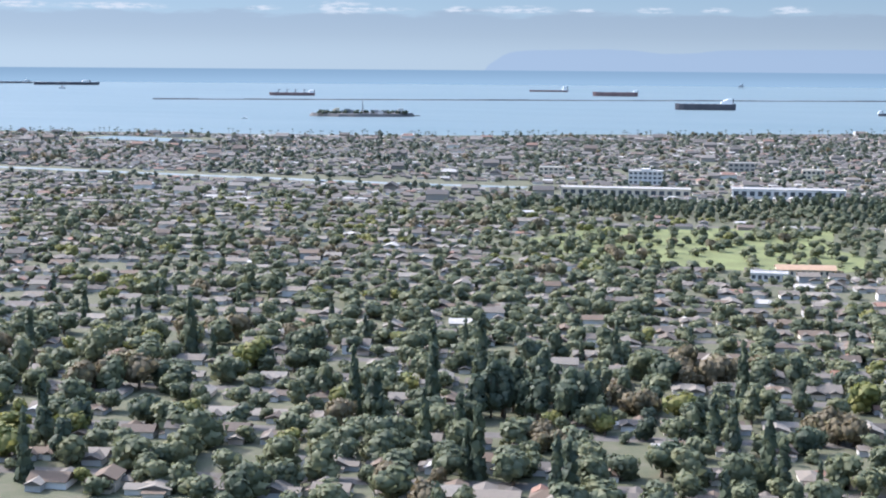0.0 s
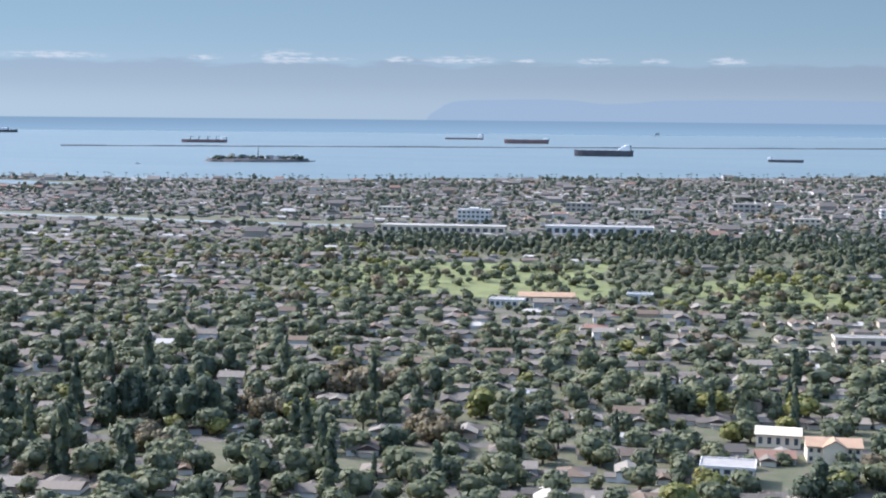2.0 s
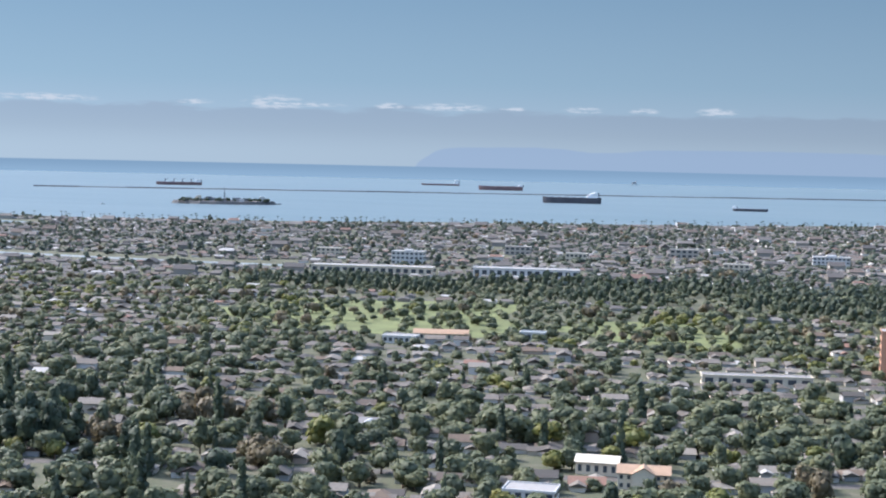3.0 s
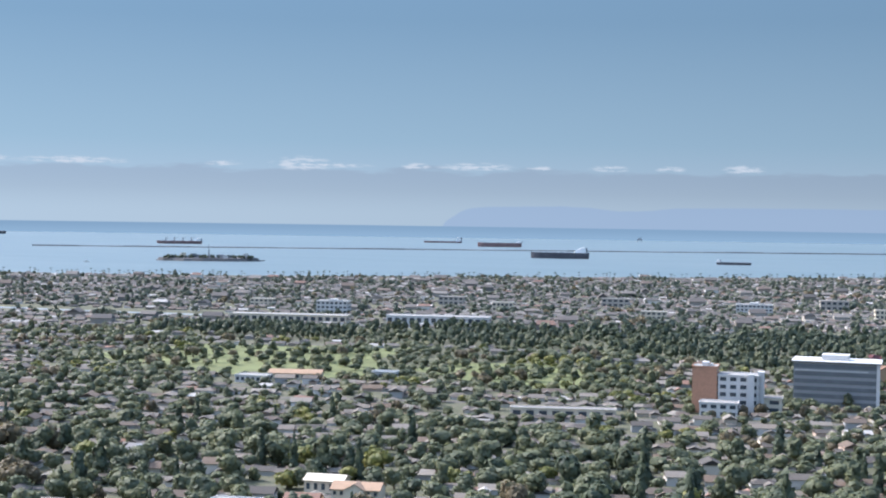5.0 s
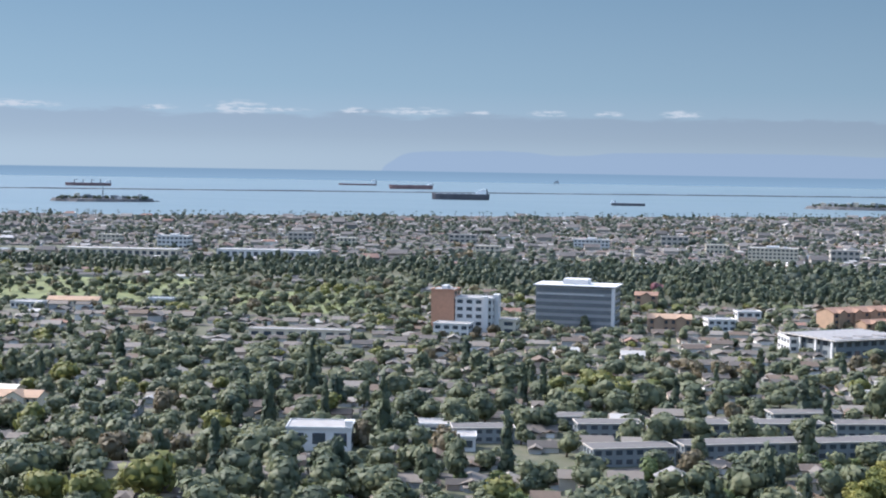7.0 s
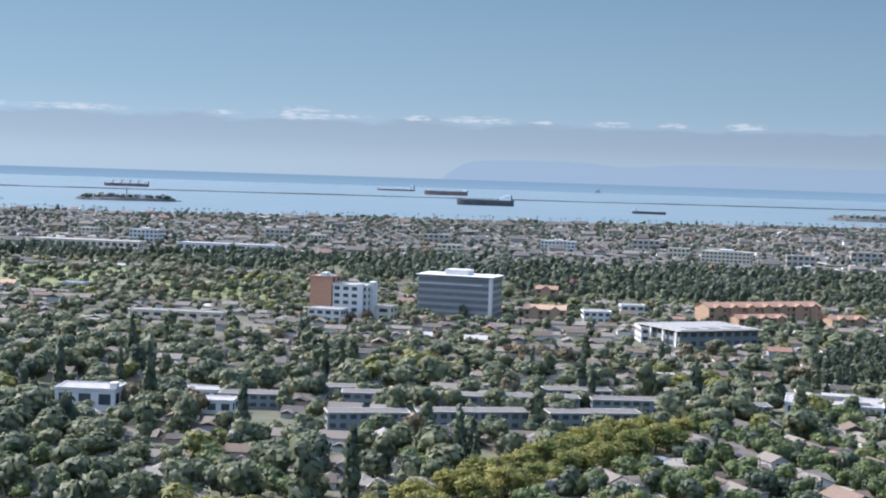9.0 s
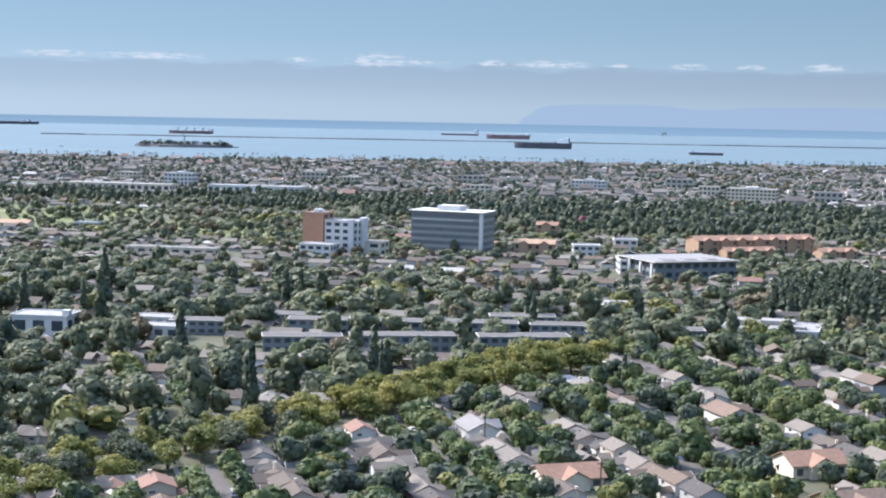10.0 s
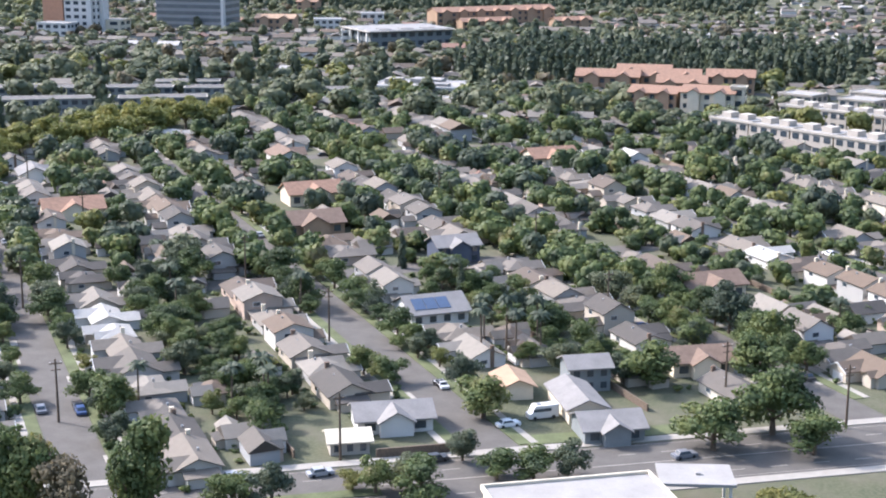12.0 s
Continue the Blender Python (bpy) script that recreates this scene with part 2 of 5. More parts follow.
# Hull colours are lightened to carry the haze over the sea.
M_HULL = plain("dark_hull_paint", (0.10, 0.095, 0.105), 0.25, 0.1, rough=0.6)
M_HULL_RED = plain("faded_red_hull_paint", (0.24, 0.15, 0.14), 0.25, 0.1, rough=0.6)
M_ROCK = plain("breakwater_rock", (0.11, 0.108, 0.105), 0.4, 0.3, rough=0.95)
M_TRUNK = plain("weathered_pole_wood", (0.10, 0.075, 0.055), 0.3, 4.0, rough=0.9)
M_RUBBER = plain("rubber", (0.02, 0.02, 0.02), 0.2, 4.0, rough=0.8)
M_PAINT = picked("car_paint", [(0.0, (0.75, 0.75, 0.75)), (0.34, (0.05, 0.05, 0.055)), (0.52, (0.33, 0.34, 0.36)), (0.74, (0.16, 0.17, 0.19)), (0.86, (0.28, 0.05, 0.04)), (0.93, (0.06, 0.10, 0.22))], False, vary=0.05, rough=0.3, spec=0.5)
M_SOLAR = plain("solar_panel_glass", (0.06, 0.09, 0.15), 0.2, 2.0, rough=0.2, spec=0.6)


M_NAVY = plain("dark_blue_siding", (0.07, 0.085, 0.12), 0.15, 1.0, rough=0.8)
M_BROWNROOF = plain("brown_shingle", (0.17, 0.12, 0.09), 0.25, 1.5, rough=0.9)


def ground_colour(n, pos):
    base = n.ramp(n.noise(pos, 0.22, 5.0), [(0.30, (0.048, 0.060, 0.032)), (0.48, (0.072, 0.080, 0.044)), (0.62, (0.10, 0.095, 0.065)), (0.78, (0.17, 0.155, 0.12))])
    return n.mix(n.smooth(n.noise(pos, 3.0, 3.0), 0.3, 0.75), base, (0.105, 0.105, 0.066))


M_GROUND = material("suburban_soil_and_lawn", ground_colour, rough=0.95)


def sea_material():
    mat = bpy.data.materials.new("sea_water")
    mat.use_nodes = True
    n = Nodes(mat.node_tree)
    pos = n.add("ShaderNodeNewGeometry").outputs["Position"]
    streak = n.add("ShaderNodeMapping", Vector=pos, Scale=(0.0016, 0.0065, 1.0)).outputs[0]
    tone = n.noise(streak, 1.6, 4.0)
    b = n.add("ShaderNodeBsdfPrincipled", Roughness=0.34, IOR=1.33)
    n.put(b, "Base_Color", n.ramp(tone, [(0.3, (0.112, 0.160, 0.176)), (0.7, (0.150, 0.196, 0.208))]))
    h = n.math("ADD", n.noise(pos, 0.25, 4.0), n.math("MULTIPLY", n.noise(pos, 0.03, 3.0), 3.0))
    n.put(b, "Normal", n.add("ShaderNodeBump", Strength=0.35, Distance=0.6, Height=h).outputs[0])
    n.tree.links.new(b.outputs[0], n.add("ShaderNodeOutputMaterial").inputs[0])
    return mat


M_SEA = sea_material()


# ---------------------------------------------------------------- mesh helpers
class Shape:
    """Collects solids for one mesh."""
    def __init__(self):
        self.v, self.f = [], []

    def add(self, verts, faces, m=None):
        o = len(self.v)
        self.v += [tuple(m @ Vector(p)) if m else tuple(p) for p in verts]
        self.f += [tuple(i + o for i in q) for q in faces]
        return self

    def box(self, x0, y0, z0, x1, y1, z1, m=None, taper=0.0):
        tx, ty = (x1 - x0) * taper / 2, (y1 - y0) * taper / 2
        p = [(x0, y0, z0), (x1, y0, z0), (x1, y1, z0), (x0, y1, z0), (x0 + tx, y0 + ty, z1), (x1 - tx, y0 + ty, z1), (x1 - tx, y1 - ty, z1), (x0 + tx, y1 - ty, z1)]
        return self.add(p, [(3, 2, 1, 0), (4, 5, 6, 7), (0, 1, 5, 4), (1, 2, 6, 5), (2, 3, 7, 6), (3, 0, 4, 7)], m)

    def prism(self, outline, a, b, axis="x", m=None):
        """An outline in (across, z) drawn along x or y from a to b."""
        k = len(outline)
        mk = (lambda t, p: (t, p[0], p[1])) if axis == "x" else (lambda t, p: (-p[0], t, p[1]))
        v = [mk(a, p) for p in outline] + [mk(b, p) for p in outline]
        f = [tuple(range(k)), tuple(range(2 * k - 1, k - 1, -1))] + [(i, i + k, (i + 1) % k + k, (i + 1) % k) for i in range(k)]
        return self.add(v, f, m)

    def tube(self, p, q, r0, r1, sides=6):
        p, q = Vector(p), Vector(q)
        t = (q - p).to_track_quat("Z", "Y").to_matrix()
        ring = [Vector((math.cos(i * 2 * math.pi / sides), math.sin(i * 2 * math.pi / sides), 0)) for i in range(sides)]
        v = [p + t @ (c * r0) for c in ring] + [q + t @ (c * r1) for c in ring]
        f = [(i, (i + 1) % sides, (i + 1) % sides + sides, i + sides) for i in range(sides)] + [tuple(range(sides - 1, -1, -1)), tuple(range(sides, 2 * sides))]
        return self.add(v, f)

    def mesh(self, name, mat):
        me = bpy.data.meshes.new(name)
        me.from_pydata(self.v, [], self.f)
        bm = bmesh.new()
        bm.from_mesh(me)
        bmesh.ops.recalc_face_normals(bm, faces=bm.faces)
        bm.to_mesh(me)
        bm.free()
        me.materials.append(mat)
        return me


def part(name, shape, mat, parent, label=""):
    ob = new(name, shape.mesh(name, mat) if isinstance(shape, Shape) else shape)
    ob.parent = parent
    return tagged(ob, label)


def thing(name, label, category, group="", kind=""):
    return tagged(new(name), label, category, group, kind)


def single(name, shape, mat, label, category, kind="", group=""):
    return tagged(new(name, shape.mesh(name, mat) if isinstance(shape, Shape) else shape), label, category, group, kind)


def strip(points, width, z0, z1, shape=None):
    """A flat band along a line of points, as a slab from z0 to z1."""
    s = shape or Shape()
    pts = [Vector((*p, 0)) for p in points]
    for a, b in zip(pts, pts[1:]):
        n = (b - a).normalized().cross(Vector((0, 0, 1))) * width / 2
        v = [a + n, b + n, b - n, a - n]
        s.add([(p.x, p.y, z0) for p in v] + [(p.x, p.y, z1) for p in v], [(3, 2, 1, 0), (4, 5, 6, 7), (0, 1, 5, 4), (1, 2, 6, 5), (2, 3, 7, 6), (3, 0, 4, 7)])
    return s


def sheet(poly, z0, z1):
    k = len(poly)
    s = Shape()
    return s.add([(x, y, z0) for x, y in poly] + [(x, y, z1) for x, y in poly], [tuple(range(k - 1, -1, -1)), tuple(range(k, 2 * k))] + [(i, (i + 1) % k, (i + 1) % k + k, i + k) for i in range(k)])


def inside(x, y, poly):
    hit = False
    for (x0, y0), (x1, y1) in zip(poly, poly[1:] + poly[:1]):
        if (y0 > y) != (y1 > y) and x < (x1 - x0) * (y - y0) / (y1 - y0) + x0:
            hit = not hit
    return hit


def bulk(name, verts, tris, slots, mats, label, category, flat=False):
    """One joined mesh of many small pieces, from arrays."""
    me = bpy.data.meshes.new(name)
    me.vertices.add(len(verts))
    me.vertices.foreach_set("co", verts.astype(np.float32).ravel())
    me.loops.add(tris.size)
    me.loops.foreach_set("vertex_index", tris.astype(np.int32).ravel())
    me.polygons.add(len(tris))
    me.polygons.foreach_set("loop_start", np.arange(0, tris.size, 3, dtype=np.int32))
    me.polygons.foreach_set("material_index", slots.astype(np.int32))
    for m in mats:
        me.materials.append(m)
    me.update(calc_edges=True)
    if flat:
        me.shade_flat()
    return tagged(new(name, me), label, category, kind="stuff")


def scatter(template, places):
    """Copies of a template (verts, tris, slots) at places [(x, y, z, turn, sx, sz)] as joined arrays."""
    v, t, s = template
    p = np.array(places, dtype=float)
    c, sn = np.cos(p[:, 3])[:, None], np.sin(p[:, 3])[:, None]
    x, y, z = v[:, 0][None], v[:, 1][None], v[:, 2][None]
    sx, sz = p[:, 4][:, None], p[:, 5][:, None]
    out = np.stack([(x * c - y * sn) * sx + p[:, 0][:, None], (x * sn + y * c) * sx + p[:, 1][:, None], z * sz + p[:, 2][:, None]], -1)
    tri = t[None] + (np.arange(len(p)) * len(v))[:, None, None]
    return out.reshape(-1, 3), tri.reshape(-1, 3), np.tile(s, len(p))


def join(parts):
    vs, ts, ss, o = [], [], [], 0
    for v, t, s in parts:
        vs.append(v), ts.append(t + o), ss.append(s)
        o += len(v)
    return np.concatenate(vs), np.concatenate(ts), np.concatenate(ss)


# ---------------------------------------------------------------- trees
def ball(sub=1):
    bm = bmesh.new()
    bmesh.ops.create_icosphere(bm, subdivisions=sub, radius=1.0)
    v = np.array([p.co[:] for p in bm.verts])
    t = np.array([[q.index for q in f.verts] for f in bm.faces])
    bm.free()
    return v, t


def crown_arrays(rng, form, clumps, size):
    """A crown about 2 wide and standing on z = 0 to 2: inner lumps and many small leaf clumps, in lobes."""
    lobes = []
    if form == "broad":
        for i in range(13 if clumps > 300 else 5 if clumps > 60 else 3 if clumps > 12 else 2):
            a = rng.uniform(0, 6.28)
            if clumps > 300:
                r, z = rng.uniform(0.2, 0.82), rng.uniform(0.42, 1.6)
                r *= 1.0 if z < 1.2 else 0.65
                lobes.append((r * math.cos(a), r * math.sin(a), z, rng.uniform(0.24, 0.44), rng.uniform(0.18, 0.32)))
                continue
            r = rng.uniform(0.2, 0.6)
            lobes.append((r * math.cos(a), r * math.sin(a), rng.uniform(0.42, 1.4), rng.uniform(0.38, 0.58), rng.uniform(0.30, 0.46)))
        lobes.append((0, 0, 0.95, 0.58, 0.55))
    elif form == "tall":
        for i in range(9 if clumps > 300 else 6 if clumps > 60 else 3):
            a, z = rng.uniform(0, 6.28), rng.uniform(0.5, 1.8)
            r = rng.uniform(0.1, 0.42) * (1.25 - 0.35 * z)
            lobes.append((r * math.cos(a), r * math.sin(a), z, rng.uniform(0.26, 0.42), rng.uniform(0.22, 0.36)))
        lobes.append((0, 0, 1.0, 0.42, 0.7))
    else:                                           # column
        for i in range(7):
            z = 0.15 + 1.7 * i / 6
            lobes.append((rng.uniform(-0.06, 0.06), rng.uniform(-0.06, 0.06), z, 0.36 * (1.12 - 0.42 * z), 0.30))
    v, t, o = [], [], 0
    bv, bt = ball(1)
    for x, y, z, rx, rz in lobes:
        k = 0.80 + 0.22 * rng.random(len(bv))[:, None]
        v.append(bv * np.array([rx, rx, rz]) * (0.66 if clumps > 300 else 0.94) * k + np.array([x, y, z]))
        t.append(bt + o)
        o += len(bv)
    w = np.array([l[3] for l in lobes]) ** 1.5
    pick = rng.choice(len(lobes), clumps, p=w / w.sum())
    L = np.array(lobes)[pick]
    d = rng.normal(size=(clumps, 3))
    d[:, 2] += 0.35
    d /= np.linalg.norm(d, axis=1)[:, None]
    c = L[:, :3] + d * np.stack([L[:, 3], L[:, 3], L[:, 4]], 1) * (rng.uniform(0.75, 1.2, (clumps, 1)) if clumps > 300 else rng.uniform(0.88, 1.1, (clumps, 1)))
    n = d + rng.normal(size=(clumps, 3)) * (0.42 if clumps > 300 else 0.24)
    n /= np.linalg.norm(n, axis=1)[:, None]
    u = np.cross(n, rng.normal(size=(clumps, 3)))
    u /= np.linalg.norm(u, axis=1)[:, None]
    q = np.cross(n, u)
    s = size * rng.uniform(0.6, 1.4, (clumps, 1))
    k1, k2 = rng.uniform(0.6, 1.3, (clumps, 1)), rng.uniform(0.6, 1.3, (clumps, 1))
    four = np.stack([c + u * s - n * s * 0.3, c + q * s * k1 + n * s * 0.25, c - u * s * k2 - n * s * 0.3, c - q * s + n * s * 0.25], 1)
    v.append(four.reshape(-1, 3))
    fold = np.array([[0, 1, 3], [1, 2, 3]])
    t.append((fold[None] + (np.arange(clumps) * 4)[:, None, None]).reshape(-1, 3) + o)
    return np.concatenate(v), np.concatenate(t)


def tree_template(seed, form, clumps, size, trunk=True):
    """Arrays of a whole tree: crown (slot 0) and trunk with limbs (slot 1)."""
    rng = np.random.default_rng(seed)
    v, t = crown_arrays(rng, form, clumps, size)
    lift = {"broad": 0.05, "tall": 0.15, "column": 0.0}[form]
    v = v + np.array([0, 0, lift - 0.14])
    s = np.zeros(len(t))
    if trunk:
        w = trunk_shape(seed, form, 4, 2 if clumps > 100 else 0)
        tv = np.array(w.v)
        tt = np.array([(f[0], f[i], f[i + 1]) for f in w.f for i in range(1, len(f) - 1)])
        t = np.concatenate([t, tt + len(v)])
        v = np.concatenate([v, tv])
        s = np.concatenate([s, np.ones(len(tt))])
    return v, t, s


def trunk_shape(seed, form, sides=6, limbs=5):
    rng = random.Random(seed)
    w = Shape()
    top = {"broad": 0.8, "tall": 1.3, "column": 0.6}[form]
    w.tube((0, 0, -0.05), (0.02, 0.01, top * 0.6), 0.085, 0.06, sides).tube((0.02, 0.01, top * 0.6), (0.0, 0.03, top + 0.3), 0.06, 0.02, sides)
    for i in range(limbs if form != "column" else 0):
        a = i * 1.257 + rng.uniform(-0.3, 0.3)
        z = top * rng.uniform(0.45, 0.8)
        w.tube((0, 0, z), (0.5 * math.cos(a), 0.5 * math.sin(a), z + rng.uniform(0.3, 0.5)), 0.035, 0.012, 4)
    return w


def crown_mesh(name, seed, form, clumps, size, mat):
    rng = np.random.default_rng(seed)
    v, t = crown_arrays(rng, form, clumps, size)
    v = v + np.array([0, 0, {"broad": 0.05, "tall": 0.15, "column": 0.0}[form]])
    me = bpy.data.meshes.new(name)
    me.from_pydata(v.tolist(), [], t.tolist())
    me.materials.append(mat)
    return me


def palm_parts(seed, h=5.5):
    rng = random.Random(seed)
    tr = Shape()
    tr.tube((0, 0, -0.1), (0.08, 0.02, h * 0.5), 0.14, 0.11).tube((0.08, 0.02, h * 0.5), (0.15, 0.1, h), 0.11, 0.09)
    fr = Shape()
    for i in range(30):
        a, e = i * 2.4 + rng.uniform(-0.2, 0.2), rng.uniform(-0.5, 1.0)
        p, l = Vector((0.15, 0.1, h)), rng.uniform(1.1, 1.6)
        out = Vector((math.cos(a), math.sin(a), 0))
        side = Vector((-math.sin(a), math.cos(a), 0)) * 0.30
        pts = [p, p + out * l * 0.5 + Vector((0, 0, e * 0.45)), p + out * l + Vector((0, 0, e * 0.45 - 0.55))]
        fr.add([pts[0], pts[1] + side - Vector((0, 0, 0.1)), pts[1], pts[1] - side - Vector((0, 0, 0.1)), pts[2]], [(0, 1, 2), (0, 2, 3), (1, 4, 2), (2, 4, 3)])
    return tr, fr


def copy_at(ob, m):
    """A copy of a thing at exactly the pose m, whatever the scale of the first one."""
    return copy_thing(ob, m @ Matrix.Diagonal((1 / ob.scale[0], 1 / ob.scale[1], 1 / ob.scale[2], 1)))


# ---------------------------------------------------------------- the plan
E1, E2 = Vector((0.788, 0.616)), Vector((-0.616, 0.788))      # along the avenue, along the side streets


def near_xy(s, r):
    p = E1 * s + E2 * r
    return p.x, p.y


def shore_y(x):
    return float(np.interp(x, (-2400, -826, -455, -148, 47, 230, 1000, 2400), (920, 1285, 1400, 1600, 1725, 1860, 2260, 2780)))


def row_x(y):
    return 222 + (y - 160) * 0.30


TURF = [(-172, 578), (-122, 533), (-70, 527), (-40, 532), (-20, 560), (-48, 604), (-52, 672), (-150, 648)]
TURF_2 = [(-10, 612), (-22, 575), (12, 545), (45, 530), (66, 545), (52, 600), (20, 622)]
TURF_3 = [(118, 590), (130, 584), (142, 612), (126, 622)]
TURF_4 = [(205, 610), (222, 600), (236, 640), (214, 650)]
GOLF = [(-190, 560), (-152, 640), (-55, 664), (75, 630), (72, 528), (-40, 520), (-125, 524)]
WOODS = [(-140, 690), (80, 668), (110, 625), (210, 622), (250, 650), (345, 660), (345, 850), (200, 872), (120, 850), (-70, 790), (-210, 745), (-230, 700)]
PINES = [(298, 385), (330, 392), (345, 405), (395, 408), (402, 500), (300, 492), (278, 430)]
KEEP_OUT = []           # centre, turn and half sizes of the larger buildings


def clear_of(x, y, pad=0.0):
    for a, b, turn, hl, hw in KEEP_OUT:
        c, s = math.cos(turn), math.sin(turn)
        if abs((x - a) * c + (y - b) * s) < hl + pad and abs((y - b) * c - (x - a) * s) < hw + pad:
            return False
    return True


def in_view(x, y):
    near = 92 if x > 330 else min(92 + (330 - x) * 0.55, 205)
    return -0.78 * y - 30 < x < 438 + 0.05 * y and y > near


# ground, sea and shore
SEA = -5.4
shore = [(x, shore_y(x) + 10 * math.sin(x * 0.013) + 6 * math.sin(x * 0.031)) for x in range(-2400, 2401, 60)]
land = Shape()
land.add([(-2400, -900, 0), (2400, -900, 0)] + [(x, y, 0) for x, y in reversed(shore)], [tuple(range(len(shore) + 2))])
single("ground", land, M_GROUND, "flat suburban ground of lawns, soil and paving", "ground", kind="structure")
sea = Shape()
sea.add([(-24000, 600, SEA), (24000, 600, SEA), (24000, 30000, SEA), (-24000, 30000, SEA)], [(0, 1, 2, 3)])
single("water", sea, M_SEA, "calm blue sea reaching to the horizon", "sea", kind="structure")
beach = Shape()
for (x0, y0), (x1, y1) in zip(shore, shore[1:]):
    beach.add([(x0, y0 - 26, 0.05), (x1, y1 - 26, 0.05), (x1, y1 + 14, SEA - 0.1), (x0, y0 + 14, SEA - 0.1)], [(0, 1, 2, 3)])
single("beach", beach, M_SAND, "pale strip of sand along the shore", "beach", kind="structure")
for k, poly in enumerate((TURF, TURF_2, TURF_3, TURF_4)):
    single("ground_turf", sheet(poly, -0.2, 0.05 + 0.004 * k), M_GRASS, "mown bright green golf fairway with long tree shadows", "fairway", kind="structure")
canal = [(-760, 850), (-610, 842), (-464, 834), (-320, 827), (-240, 832)]
single("canal_bank", strip(canal, 15, -0.3, 0.06), M_CONCRETE, "pale concrete bank of a marine channel", "bank", kind="structure")
single("water_channel", strip(canal, 9, -0.3, 0.10), M_SEA, "narrow channel of calm blue water", "channel", kind="structure")
single("water_lagoon", sheet([(-770, 1190), (-700, 1165), (-640, 1170), (-650, 1200), (-720, 1225), (-760, 1230)], -0.3, 0.07), M_SEA, "small bright lagoon behind the beach", "lagoon", kind="structure")

# ---------------------------------------------------------------- roads
AVENUE_R = -142.0


def av_xy(s, r):
    """A point of the avenue: s along it, r across it."""
    d, a = s - 371, r - AVENUE_R
    return 376.9 + d * 0.866 - a * 0.5, 114.4 + d * 0.5 + a * 0.866


avenue = [av_xy(s, AVENUE_R) for s in (180, 520)]
single("road_avenue", strip(avenue, 9.5, -0.2, 0.02), M_ASPHALT, "wide worn asphalt avenue with a planted middle", "road", kind="structure")
single("pavement_median", strip([av_xy(s, AVENUE_R - 1.2) for s in (320, 362)], 1.5, -0.1, 0.10), M_LAWN, "narrow grass median in the avenue", "median", kind="structure")
for r, w in ((AVENUE_R + 5.6, 1.3), (AVENUE_R - 5.6, 1.3)):
    single("pavement_avenue", strip([av_xy(s, r) for s in (180, 520)], w, -0.1, 0.09), M_CONCRETE, "pale concrete pavement with kerb", "pavement", kind="structure")
single("ground_front_lawn", strip([av_xy(s, AVENUE_R + 7.7) for s in (377, 393)], 2.4, -0.1, 0.06), M_LAWN, "trimmed green front lawn beside the avenue", "lawn", kind="structure")
NEAR_STREETS = [266, 301, 336, 371, 407, 442, 477]
for s in NEAR_STREETS:
    span = [r for r in range(-146 if s > 350 else -138, 96, 2) if near_xy(s, r)[0] > row_x(near_xy(s, r)[1]) + 5]
    r0, r1 = span[0], span[-1]
    single("road_side_street", strip([near_xy(s, r0), near_xy(s, r1)], 4.6, -0.2, 0.016), M_ASPHALT, "worn grey asphalt side street", "road", kind="structure")
    for d in (-1, 1):
        single("pavement_verge", strip([near_xy(s + d * 2.95, r0 + (10 if s > 350 else 6)), near_xy(s + d * 2.95, r1)], 1.2, -0.1, 0.07), M_LAWN, "grass verge between kerb and footpath", "verge", kind="structure")
        single("pavement_footpath", strip([near_xy(s + d * 3.9, r0 + (10 if s > 350 else 6)), near_xy(s + d * 3.9, r1)], 0.7, -0.1, 0.075), M_CONCRETE, "pale concrete footpath", "pavement", kind="structure")
for r in (-70, 20, 95):
    single("road_cross_street", strip([near_xy(s, r) for s in (330, 500)], 4.6, -0.2, 0.022), M_ASPHALT, "asphalt cross street between blocks", "road", kind="structure")
MID_A = radians(14)
F1, F2 = Vector((math.cos(MID_A), math.sin(MID_A))), Vector((-math.sin(MID_A), math.cos(MID_A)))


def mid_xy(s, r):
    p = F1 * s + F2 * r
    return p.x, p.y


far_roads = Shape()
for r in range(75, 700, 35):
    for s in range(-520, 460, 20):
        x, y = mid_xy(s + 10, r)
        if in_view(x, y) and not inside(x, y, GOLF) and not inside(x, y, WOODS) and not (x > row_x(y) and y < 330):
            strip([mid_xy(s, r), mid_xy(s + 20, r)], 4.4, -0.2, 0.016, far_roads)
single("road_network", far_roads, M_ASPHALT, "asphalt residential streets seen between the trees", "road", kind="structure")
single("road_boulevard", strip([(290, 388), (340, 339), (362, 318)], 8.5, -0.2, 0.03), M_CONCRETE, "pale concrete boulevard beside tall pines", "road", kind="structure")
single("road_parkway", strip([(60, 258), (100, 266), (150, 276)], 5.0, -0.2, 0.026), M_ASPHALT, "tree-lined parkway road with grass beside it", "road", kind="structure")
single("pavement_parkway_grass", strip([(60, 252), (100, 260), (150, 270)], 5.0, -0.2, 0.034), M_LAWN, "grass strip beside the parkway", "grass", kind="structure")


# ---------------------------------------------------------------- larger buildings
def gable(w, rise, th=0.10):
    return [(-w, 0), (0, rise), (w, 0), (w, -th), (0, rise - th), (-w, -th)]


